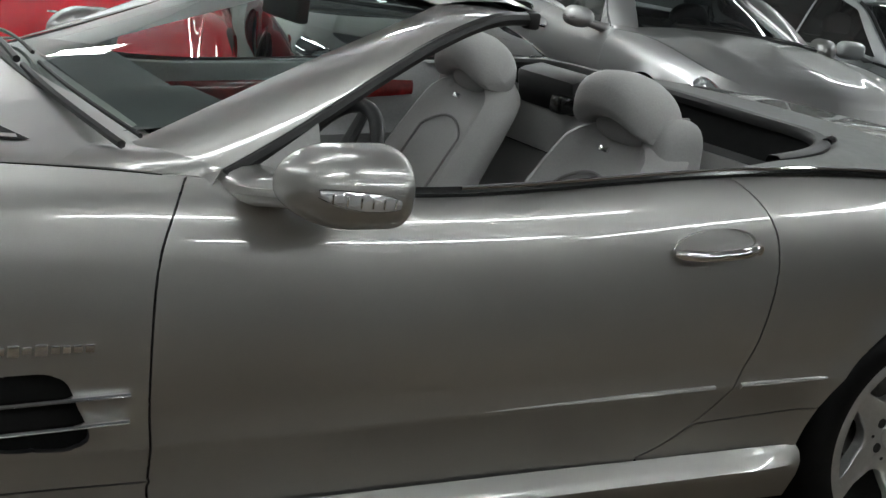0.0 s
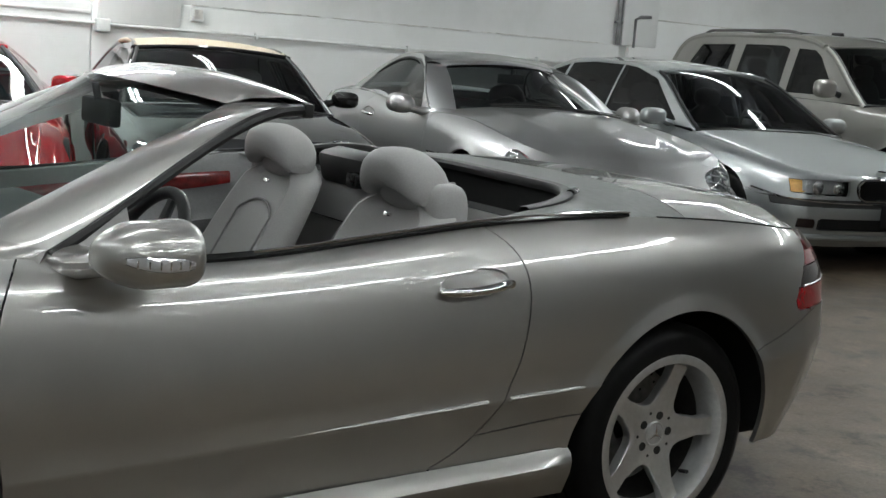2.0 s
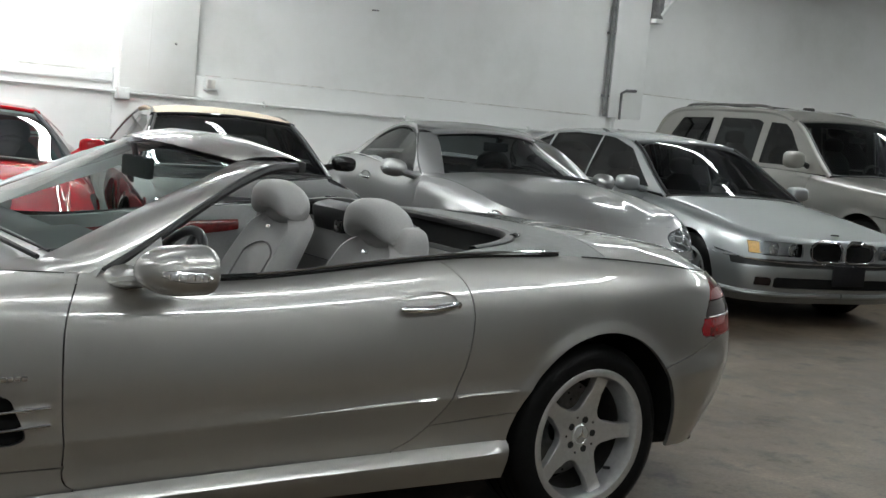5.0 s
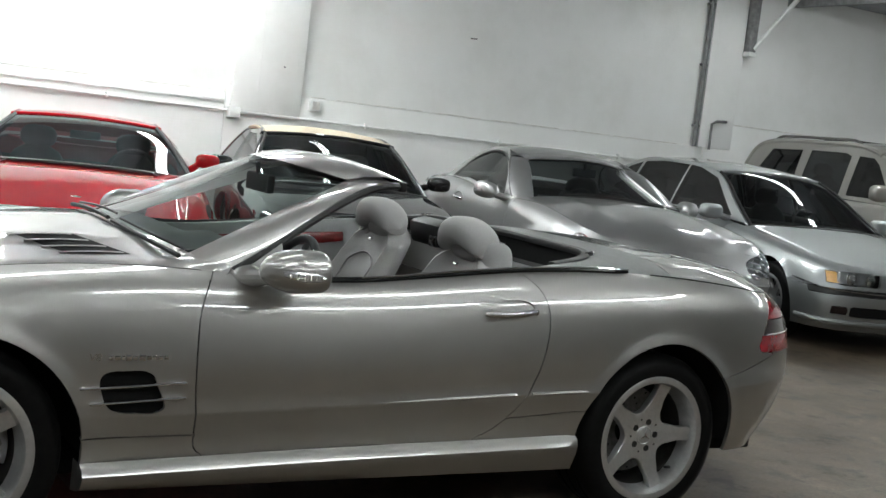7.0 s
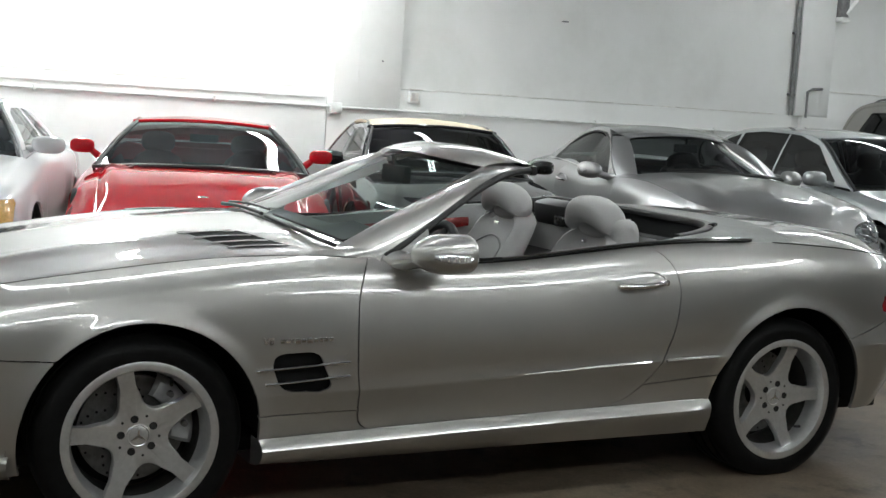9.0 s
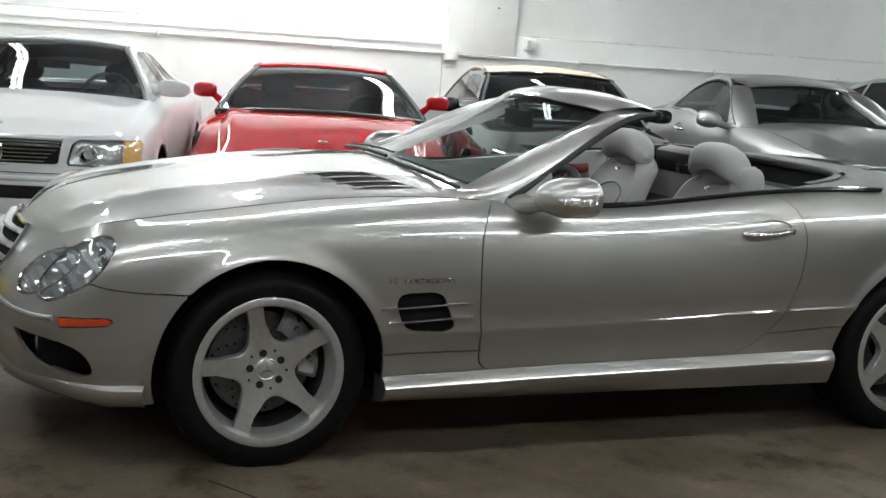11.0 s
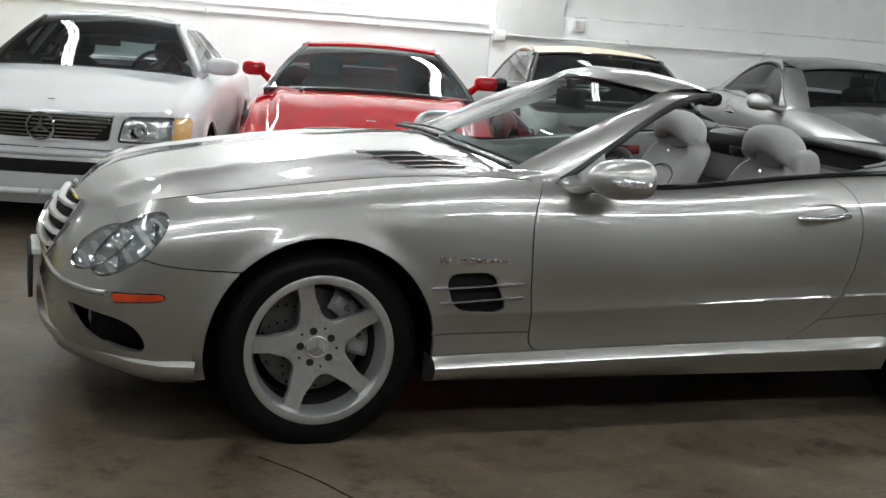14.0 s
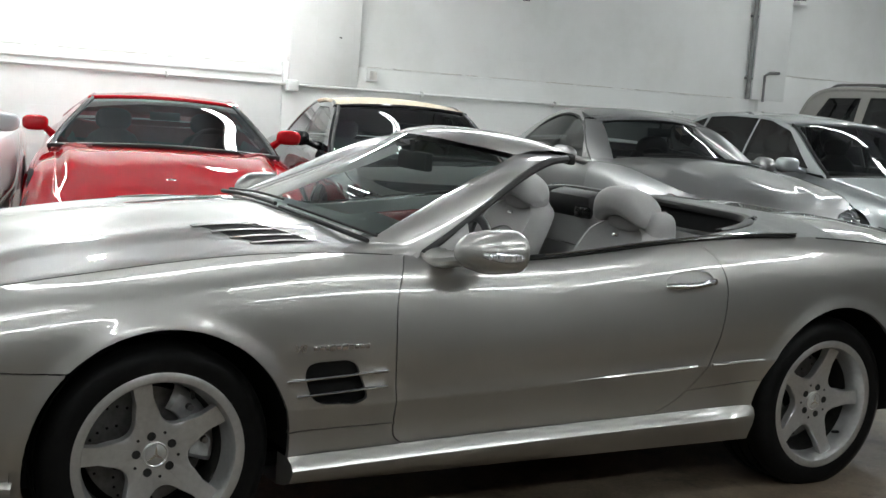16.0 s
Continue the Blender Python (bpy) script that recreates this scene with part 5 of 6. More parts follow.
def greenhouse(c, belt, rail, w_belt, w_roof, paint_mat, roof_mat, bow_f=.16, bow_r=.10, crown=.03, glass=None, windows=(), side_glass=None, rear_glass=None, pillar=.028, roof_range=None, pillar_mat=None):
    """Windows and roof over the waist. belt: (x, z) of the waist; rail: (x, z) points of the roof rail from the base of the screen over the roof to the waist behind;
    windows: outlines in x and z; roof_range: the stretch of x that the roof takes, the rest in front being the screen and behind it the rear window."""
    bx, bz = zip(*belt)
    R = smooth_path([(x, z, 0) for x, z in rail], 90)
    rz_max = max(R[:, 1])

    def rail_y(x, z):
        b = np.interp(x, bx, bz)
        f = np.clip((z - b) / (rz_max - b), 0, 1)
        return w_belt + (w_roof - w_belt) * f ** 1.15

    rail3 = np.array([(x, rail_y(x, z), z) for x, z, _ in R])
    cells = np.linspace(0, 1, 27)
    xs = np.linspace(rail[0][0] + .01, rail[-1][0] - .01, 170)
    rx = np.maximum.accumulate(R[:, 0])
    sheet = np.empty((len(xs), len(cells), 3))
    for i, x in enumerate(xs):
        zt, zl = np.interp(x, rx, R[:, 1]), np.interp(x, bx, bz)
        zt = max(zt, zl + .004)
        for j, f in enumerate(cells):
            z = zt + (zl - zt) * f
            sheet[i, j] = (x, rail_y(x, z), z)
    X, Z = [(sheet[1:, 1:, k] + sheet[:-1, :-1, k]) / 2 for k in (0, 2)]
    lb = np.full(X.shape, "pillar", dtype=object)
    polys = []
    for p in windows:
        p = np.array(p + [p[0]]) if len(p) < 7 else smooth_path(p + [p[0]], 60)
        polys.append(p)
        lb[inside(p, X, Z)] = "side_window"
    sk = panels(sheet, lb, polys or [np.array([(99, 99), (99, 98)])], gap=.002, depth=.02, snap=.03)
    for s in (-1, 1):
        for key in sorted(sk):
            g = sk[key] if s > 0 else sk[key].mirrored()
            if key == "side_window":
                part("side_window", g, side_glass or GLASS_TINT, c)
            else:
                part("window_frame", g, paint_mat, c)
                inner = Geo()
                inner.v = [(x, y - s * .022, z - .012) for x, y, z in g.v]
                inner.f = [q[::-1] for q in g.f]
                part("pillar_lining", inner, LEATHER_DARK, c)
        for nm, sel, r_, mt in (("screen_pillar", [p for p in rail3 if p[0] <= roof_range[0]], pillar * (.62 if pillar_mat else .8), pillar_mat or paint_mat), ("roof_rail", [p for p in rail3 if p[0] > roof_range[0]], pillar, paint_mat)):
            part(nm, Geo().tube([p * np.array((1, s, 1)) + np.array((0, -s * .010, -.012)) for p in sel], r_, 8), mt, c)
        part("screen_gasket", Geo().tube([p * np.array((1, s, 1)) + np.array((-.012, -s * .030, .004)) for p in rail3 if p[0] <= roof_range[0]], .014, 6), BLACK_TRIM, c)
    x0, x1 = roof_range
    ks = [i for i in range(len(R)) if R[i, 0] <= x0]
    kr = [i for i in range(len(R)) if x0 <= R[i, 0] <= x1]
    kb = [i for i in range(len(R)) if R[i, 0] >= x1]
    pp = np.linspace(-1, 1, 25)

    def across(idx, bow, cr):
        rows = []
        n = max(1, len(idx) - 1)
        for k, i in enumerate(idx):
            b, h = bow(k / n), cr(k / n)
            rows.append([(rail3[i, 0] + b * (1 - p * p), rail3[i, 1] * p, rail3[i, 2] + h * (1 - p * p)) for p in pp])
        return rows

    part("windscreen", Geo().grid(across(ks, lambda t: -bow_f * (1 - .55 * t), lambda t: .035 * (1 - t) + crown * t)), glass or GLASS_TINT, c)
    part("roof", Geo().grid(across(kr, lambda t: -bow_f * .45 * (1 - t) + bow_r * .5 * t, lambda t: crown + .01 * math.sin(math.pi * t))), roof_mat, c)
    lining = across(kr, lambda t: -bow_f * .45 * (1 - t) + bow_r * .5 * t, lambda t: crown + .01 * math.sin(math.pi * t))
    part("headlining", Geo().grid([[(x, y * .97, z - .035) for x, y, z in row] for row in lining], flip=True), LEATHER_DARK, c)
    if len(kb) > 2:
        part("rear_window", Geo().grid(across(kb, lambda t: bow_r * (.5 + .5 * t), lambda t: crown * (1 - t) + .01)), rear_glass or GLASS_TINT, c)
    a = across(ks, lambda t: -bow_f * (1 - .55 * t), lambda t: .035 * (1 - t) + crown * t)
    part("screen_seal", Geo().tube(a[0], .016, 6), BLACK_TRIM, c)
    part("header", Geo().tube(a[-1], .016, 6), paint_mat, c)
    return rail3


def cabin(c, x_dash, z_dash, w, seats, mat=None, wheel_y=-.37, rows=1, floor_z=.35):
    mat = mat or LEATHER_DARK
    part("dashboard", Geo().grid([[(x_dash - .25, y, z_dash), (x_dash, y, z_dash + .015), (x_dash + .10, y, z_dash - .05), (x_dash + .08, y, z_dash - .4)] for y in np.linspace(-w, w, 10)]), DASH, c)
    m = Matrix.Translation((x_dash + .22, wheel_y, z_dash - .03)) @ Matrix.Rotation(radians(-65), 4, "Y")
    sw_ = part("steering_wheel", Geo().tube([m @ Vector((.185 * math.cos(a), .185 * math.sin(a), 0)) for a in np.arange(28) * 2 * math.pi / 28], .016, 8, closed=True), BLACK_TRIM, c)
    g_ = Geo()
    for a in (90, 210, 330):
        g_.tube([m @ Vector((0, 0, -.02)), m @ Vector((.18 * math.cos(radians(a)), .18 * math.sin(radians(a)), 0))], .02, 6)
    part("wheel_hub", g_, BLACK_TRIM, sw_)
    for r in range(rows):
        for s in (-1, 1):
            x, zt = seats[0] + .95 * r, seats[1]
            pts = []
            for t in np.linspace(0, 1, 14):
                wd = .24 - .05 * t ** 2 - (.10 * ((t - .85) / .15) ** 2 if t > .85 else 0)
                pts.append([(x + .22 * t + .06 * math.copysign(abs(math.sin(q)) ** .7, math.sin(q)), s * .37 + wd * math.copysign(abs(math.cos(q)) ** .7, math.cos(q)), floor_z + (zt - .14 - floor_z) * t) for q in np.arange(20) * 2 * math.pi / 20])
            b = part("seat_back", Geo().grid(pts, close_v=True), mat, c)
            part("head_restraint", Geo().ellipsoid((x + .235, s * .37, zt - .07), (.055, .14, .09), power=.75), mat, b)
    x_end = seats[0] + .95 * (rows - 1) + .42
    for s in (-1, 1):
        part("door_lining", Geo().grid([[(x, s * w * 1.10, z_dash + .035), (x, s * w * 1.03, z_dash - .06), (x, s * w * 1.04, floor_z)] for x in np.linspace(x_dash - .2, x_end, 5)], flip=s > 0), LEATHER_DARK, c)
    part("rear_lining", Geo().grid([[(x_end, y, floor_z), (x_end + .06, y, z_dash - .02)] for y in np.linspace(-w * 1.06, w * 1.06, 6)]), LEATHER_DARK, c)
    part("cabin_floor", Geo().box((x_dash + .9, 0, floor_z), (1.9, w * 1.9, .05), .01), CARPET, c)
    part("rear_shelf", Geo().box((seats[0] + .95 * (rows - 1) + .55, 0, z_dash - .12), (.5, w * 1.8, .06), .02), BLACK_MATT, c)
    part("inner_mirror", Geo().box((seats[0] - .55, 0, seats[1] + .0), (.03, .22, .06), .02), BLACK_TRIM, c)


def lamp_set(c, sk, key, glass_label, bulbs=(), r=.05, tint=None, depth=.05, bowl=None):
    for s in (-1, 1):
        g = sk[key] if s > 0 else sk[key].mirrored()
        part("headlamp" if tint is None else "indicator", g, tint or LENS, c, glass_label)
        if tint is None:
            back = Geo()
            back.v = [(x + depth, y, z) for x, y, z in g.v]
            back.f = g.f
            part("lamp_bowl", back, bowl or REFLECTOR, c)
        for x, y, z in bulbs:
            part("lamp_reflector", Geo().lathe([(r, -.03), (r * .93, -.032), (r * .8, -.01), (r * .4, .02), (.001, .025)], 20, axis="x", c=(x, s * y, z)), CHROME, c)


def side_mirrors(c, x, y, z, mat, size=(.075, .10, .062), stalk=None, drop=.06):
    for s in (-1, 1):
        m = part("door_mirror", Geo().ellipsoid((x, s * y, z), size, power=.66), mat, c)
        part("mirror_arm", Geo().tube([(x + .02, s * (y - size[1] - .10), z - drop), (x, s * (y - size[1] * .6), z - .02)], [.035, .022], 8), stalk or mat, m)


def emblem_at(c, x, y, z, r, mat=None, ringed=True):
    e = part("emblem", Geo().plate(star_shape(r), .008, Matrix.Translation((x, y, z)) @ pose(0, 0, 0, 80, 0, -90)), CHROME, c, "chrome emblem")
    if ringed:
        part("emblem_ring", Geo().tube([(x - .006, y + r * math.cos(a), z + r * math.sin(a)) for a in np.arange(24) * 2 * math.pi / 24], r * .11, 6, closed=True), CHROME, e)


# white roadster with its hard top on
wc, S, sk = parked_car("white_roadster", "white older two-seat roadster with a hard top, parked nose out", pose(-.55, 3.85, 0, 0, 0, 75.0), PAINT_WHITE, -.84, 3.63, .895,
    [(-.9, .735), (-.4, .80), (.5, .925), (2.2, .945), (3.6, .90)], .18, (0, 2.515), .315, .355, (.815, .87, .955), .55, doors=[(.62, 1.78)],
    front=[("grille", np.array([(-.01, .578), (.37, .580), (.388, .590), (.405, .712), (.395, .722), (-.01, .727), (-.01, .578)])),
           ("lamp", np.array([(.435, .580), (.745, .572), (.745, .735), (.50, .733), (.465, .705), (.435, .580)])), ("amber", boxline(.752, .842, .582, .730)), ("slot", boxline(-.01, .40, .375, .450)),
           ("slot2", np.array([(.43, .380), (.56, .385), (.57, .448), (.445, .448), (.43, .380)])), ("fog", boxline(.60, .76, .392, .448))], deck_x=2.55, nose=(.045, .02, .01, 0, -.02, .0, .06))
for s in (-1, 1):
    for key, mat in (("grille", BLACK_GLOSS), ("slot", BLACK_MATT), ("slot2", BLACK_MATT), ("fog", LAMP_DARK)):
        part({"grille": "grille", "fog": "fog_lamp"}.get(key, "air_slot"), sk[key] if s > 0 else sk[key].mirrored(), mat, wc)
lamp_set(wc, sk, "lamp", "clear rectangular headlamp", [(-.755, .555, .645)], .058, bowl=FACETS)
lamp_set(wc, sk, "amber", "amber corner indicator", tint=LAMP_AMBER)
for k in range(6):
    z = .597 + .0225 * k
    part("grille_bar", Geo().tube([(-.838 + .03 * (y / .375) ** 2, y, z) for y in np.linspace(-.395, .395, 9)], .0055, 6), CHROME, wc)
part("grille_frame", Geo().tube([(-.832 + .03 * (y / .375) ** 2, y, z) for y, z in ((-.405, .575), (0, .570), (.405, .575), (.41, .730), (0, .735), (-.41, .730))], .012, 8, closed=True), PAINT_WHITE, wc)
emblem_at(wc, -.856, 0, .650, .078)
part("hood_badge", Geo().lathe([(.001, .006), (.02, .005), (.024, 0)][::-1], 16, axis="z", c=(-.60, 0, .795)), STEEL, wc)
greenhouse(wc, [(.4, .90), (1.0, .93), (2.4, .945), (3.0, .93)], [(.50, .90), (.85, 1.09), (1.17, 1.255), (1.30, 1.278), (1.9, 1.288), (2.25, 1.24), (2.62, .95)], .745, .48, PAINT_WHITE, PAINT_WHITE,
           windows=[[(.80, .955), (1.20, 1.20), (1.42, 1.235), (1.78, 1.235), (1.80, .96)], [(1.88, .965), (1.88, 1.235), (2.12, 1.215), (2.38, 1.02), (2.36, .97)]], roof_range=(1.22, 2.08), bow_f=.035, glass=GLASS_SCREEN, side_glass=GLASS, rear_glass=GLASS, pillar=.018)
cabin(wc, .85, .93, .66, (1.55, 1.12))
side_mirrors(wc, .87, .865, 1.0, PAINT_WHITE, size=(.065, .115, .062))
for s in (-1, 1):
    part("bumper_ridge", Geo().tube([tuple(p * np.array((1, s, 1)) + np.array((-.004, s * .003, .012))) for p in S[0:90, 19] if p[0] < -.36], .016, 8), PAINT_WHITE, wc)
    part("lip", Geo().tube([tuple(p * np.array((1, s, 1)) + np.array((-.008, s * .006, .012))) for p in S[0:90, 32] if p[0] < -.36], .022, 8), PAINT_WHITE, wc)
for s in (-1, 1):
    part("cladding", Geo().grid([[(x, s * (.905 + .006), z) for z in (.46, .30)] for x in np.linspace(.36, 2.14, 6)], flip=s > 0), PAINT_WHITE, wc)

# red sports car
rc, S, sk = parked_car("red_sports_car", "low bright red sports coupe parked nose out against the wall", pose(1.469, 3.865, 0, 0, 0, 75.0), PAINT_RED, -.98, 3.59, .925,
    [(-1.0, .48), (-.75, .55), (-.45, .65), (-.1, .755), (.12, .803), (.3, .828), (.5, .842), (.7, .85), (1.2, .87), (2.6, .95), (3.2, .955), (3.6, .90)], .16, (0, 2.654), .328, .37, (.63, .80, .868), .68, corner=.62,
    doors=[(.82, 2.05)], front=[("slot", boxline(.30, .62, .34, .42)), ("amber", boxline(.66, .80, .42, .47))], deck_x=3.15, inset=(.20, .075, .02, 0, 0, .02, .06), rim=.225,
    profile=[(0, .50), (.3, .560), (.45, .650), (.6, .736), (.75, .806), (.85, .841), (.93, .861), (1, .868)], peaks=(.045, .004))
for s in (-1, 1):
    part("air_slot", sk["slot"] if s > 0 else sk["slot"].mirrored(), BLACK_MATT, rc)
    part("scoop", Geo().grid([[(.44 + .20 * a, s * (.50 + .14 * b), .872 - .035 * b + .006 * math.sin(3.1 * a)) for b in np.linspace(0, 1, 5)] for a in np.linspace(0, 1, 5)], flip=s < 0), BLACK_MATT, rc)
lamp_set(rc, sk, "amber", "amber corner lamp", tint=LAMP_AMBER)
part("hood_badge", Geo().lathe([(.001, .008), (.03, .005), (.034, 0)][::-1], 16, axis="z", c=(-.42, 0, .735)), CHROME, rc)
greenhouse(rc, [(.5, .85), (1.2, .885), (2.4, .945), (3.3, .965)], [(.60, .85), (.95, 1.005), (1.28, 1.148), (1.42, 1.180), (1.95, 1.192), (2.45, 1.135), (3.15, .975)], .80, .53, PAINT_RED, PAINT_RED,
           windows=[[(.90, .90), (1.38, 1.11), (1.60, 1.14), (2.00, 1.145), (2.06, .93)]], roof_range=(1.40, 2.12), bow_f=.05, pillar=.024, glass=GLASS_TINT, rear_glass=GLASS_TINT, crown=.028, pillar_mat=BLACK_GLOSS)
cabin(rc, 1.0, .855, .62, (1.65, 1.08), rows=1, floor_z=.28)
side_mirrors(rc, .95, .905, .985, PAINT_RED, size=(.06, .090, .055), drop=.135)

# black convertible with a tan top
bc, S, sk = parked_car("black_convertible", "black convertible with a raised tan canvas top, parked nose out", pose(3.60, 4.04, 0, 0, 0, 77.0), PAINT_BLACK, -.86, 3.5, .885,
    [(-.9, .62), (-.5, .72), (0, .80), (.55, .865), (1.2, .885), (2.4, .93), (3.4, .88)], .18, (0, 2.42), .315, .355, (.74, .81, .90), .58, corner=.5,
    doors=[(.66, 1.72)], front=[("lamp", oval(.56, .60, .17, .075, 12))], deck_x=2.45, rim=.215)
lamp_set(bc, sk, "lamp", "clear oval headlamp", [(-.70, .52, .60), (-.64, .64, .61)], .05)
greenhouse(bc, [(.4, .86), (1.2, .895), (2.6, .93)], [(.52, .86), (.85, 1.055), (1.14, 1.22), (1.28, 1.255), (1.75, 1.28), (2.10, 1.23), (2.55, .94)], .735, .545, PAINT_BLACK, CANVAS_TAN,
           windows=[[(.80, .91), (1.15, 1.165), (1.36, 1.215), (1.78, 1.215), (1.80, .93)]], roof_range=(1.18, 2.5), pillar=.024, glass=GLASS_SCREEN, side_glass=GLASS, crown=.035)
for s in (-1, 1):
    part("top_edge", Geo().tube(smooth_path([(1.22, s * .545, 1.245), (1.5, s * .555, 1.275), (1.75, s * .56, 1.275), (1.92, s * .565, 1.262)], 24), .014, 8), CANVAS_TAN, bc)
cabin(bc, .86, .885, .62, (1.5, 1.10), floor_z=.3)
side_mirrors(bc, .87, .93, .965, BLACK_GLOSS, size=(.07, .10, .062))

# silver saloon
sc_, S, sk = parked_car("silver_saloon", "large silver four-door saloon parked nose out against the wall", pose(8.033, 3.037, 0, 0, 0, 82.0), PAINT_GREEN_SILVER, -.85, 4.13, .925,
    [(-.9, .70), (-.5, .765), (0, .835), (.55, .925), (1.5, .955), (3.2, .985), (4.1, .95)], .20, (0, 2.93), .328, .372, (.79, .86, .955), .55, corner=.40,
    doors=[(.72, 1.78), (1.80, 2.72)], front=[("kidney", smooth_path([(.028, .560), (.024, .655), (.06, .692), (.290, .688), (.335, .655), (.322, .570), (.27, .545), (.06, .543), (.028, .560)], 40)), ("lamp", boxline(.405, .745, .572, .676, .002)), ("amber", boxline(.765, .835, .582, .674)),
           ("strip", boxline(-.01, 1.2, .492, .540)), ("slot", boxline(-.01, .66, .325, .405)), ("fog", boxline(.68, .80, .335, .40))], deck_x=3.35, nose=(.05, .02, .012, -.015, -.02, .0, .06), spokes=7)
for s in (-1, 1):
    for key, mat in (("kidney", BLACK_GLOSS), ("strip", BLACK_TRIM), ("slot", BLACK_MATT), ("fog", LAMP_DARK)):
        part({"kidney": "grille", "strip": "bumper_strip", "slot": "air_slot", "fog": "fog_lamp"}[key], sk[key] if s > 0 else sk[key].mirrored(), mat, sc_)
    ky = [(.022, .555), (.019, .66), (.06, .697), (.293, .692), (.340, .655), (.326, .566), (.27, .540), (.06, .538)]
    part("grille_frame", Geo().tube([(-.842, s * y, z) for y, z in ky], .009, 6, closed=True), CHROME, sc_)
    part("chrome_strip", Geo().tube([tuple(p * np.array((1, s, 1)) + np.array((-.004, s * .004, .0))) for p in S[4:90, 15] if p[0] < -.35], .006, 6), CHROME, sc_)
    part("bumper_lip", Geo().tube([tuple(p * np.array((1, s, 1)) + np.array((-.012, s * .008, .010))) for p in S[0:90, 32] if p[0] < -.40], .024, 8), PAINT_GREEN_SILVER, sc_)
lamp_set(sc_, sk, "lamp", "twin round headlamps under clear glass", [(-.775, .495, .624), (-.735, .655, .624)], .052, depth=.07)
lamp_set(sc_, sk, "amber", "amber corner indicator", tint=LAMP_AMBER)
part("number_plate", Geo().box((-.90, -.02, .44), (.015, .34, .16), .004), PLATE_DARK, sc_, "dark number plate")
part("hood_badge", Geo().lathe([(.001, .012), (.03, .008), (.036, 0)][::-1], 16, axis="z", c=(-.72, 0, .745)), BLACK_GLOSS, sc_)
greenhouse(sc_, [(.4, .92), (1.5, .965), (3.0, .985), (3.6, .985)], [(.52, .91), (.90, 1.13), (1.25, 1.32), (1.60, 1.395), (2.2, 1.42), (2.75, 1.385), (3.10, 1.24), (3.48, .99)], .775, .575, PAINT_GREEN_SILVER, PAINT_GREEN_SILVER,
           windows=[[(.80, .972), (1.27, 1.292), (1.62, 1.374), (1.81, 1.388), (1.815, .985)], [(1.845, .985), (1.84, 1.388), (2.3, 1.396), (2.64, 1.372), (2.70, 1.0)], [(2.73, 1.005), (2.69, 1.362), (2.90, 1.30), (3.14, 1.10), (3.08, 1.01)]], roof_range=(1.34, 2.72), glass=GLASS_SCREEN, side_glass=GLASS_DARK, pillar=.018, crown=.035)
cabin(sc_, .9, .94, .68, (1.6, 1.22), rows=2)
side_mirrors(sc_, .82, .98, .995, PAINT_GREEN_SILVER, size=(.07, .11, .068))

# champagne sport utility
uc, S, sk = parked_car("sport_utility", "tall champagne silver sport utility with roof rails, parked nose out", pose(11.279, 3.676, 0, 0, 0, 79.7), PAINT_CHAMPAGNE, -.93, 4.10, 1.0,
    [(-1, 1.00), (-.5, 1.06), (.1, 1.11), (.7, 1.17), (2.5, 1.19), (4.1, 1.19)], .36, (0, 2.946), .39, .44, (1.09, 1.15, 1.205), .70, corner=.34,
    doors=[(.86, 1.86), (1.88, 2.75)], front=[("lamp", boxline(.50, .80, .74, .97)), ("amber", boxline(.805, .97, .72, .97)), ("grille", boxline(-.01, .44, .74, .98)), ("slot", boxline(-.01, .6, .46, .54)), ("fog", boxline(.66, .85, .46, .54))],
    rim=.235, inset=(.10, .04, .01, 0, 0, .015, .04), nose=(.05, .02, .01, 0, -.04, -.02, .03), spokes=6)
for s in (-1, 1):
    for key, mat in (("grille", BLACK_GLOSS), ("slot", BLACK_MATT), ("fog", REFLECTOR)):
        part({"grille": "grille", "slot": "air_slot", "fog": "fog_lamp"}[key], sk[key] if s > 0 else sk[key].mirrored(), mat, uc)
lamp_set(uc, sk, "lamp", "clear stacked headlamp", [(-.80, .60, .90), (-.79, .72, .82)], .06, depth=.08)
lamp_set(uc, sk, "amber", "orange side indicator", tint=LAMP_ORANGE)
for k in range(4):
    part("grille_bar", Geo().tube([(-.93, y, .78 + .05 * k) for y in np.linspace(-.43, .43, 5)], .012, 6), CHROME, uc)
greenhouse(uc, [(.5, 1.17), (2.0, 1.20), (4.1, 1.20)], [(.62, 1.165), (.95, 1.42), (1.32, 1.70), (1.60, 1.80), (2.4, 1.845), (3.5, 1.83), (3.86, 1.74), (4.06, 1.21)], .90, .745, PAINT_CHAMPAGNE, PAINT_CHAMPAGNE,
           windows=[[(1.05, 1.24), (1.42, 1.63), (1.54, 1.70), (1.80, 1.71), (1.82, 1.24)], [(1.95, 1.24), (1.94, 1.70), (2.06, 1.735), (2.72, 1.735), (2.76, 1.24)],
                    [(2.90, 1.26), (2.90, 1.73), (3.52, 1.715), (3.82, 1.28), (3.80, 1.26)]], roof_range=(1.42, 3.8), side_glass=GLASS_DARK, glass=GLASS_SCREEN, pillar=.034, crown=.045, bow_f=.14, rear_glass=GLASS)
cabin(uc, 1.05, 1.17, .78, (1.8, 1.58), rows=2, floor_z=.6)
side_mirrors(uc, .98, 1.10, 1.31, PAINT_CHAMPAGNE, size=(.075, .125, .095), stalk=BLACK_TRIM)
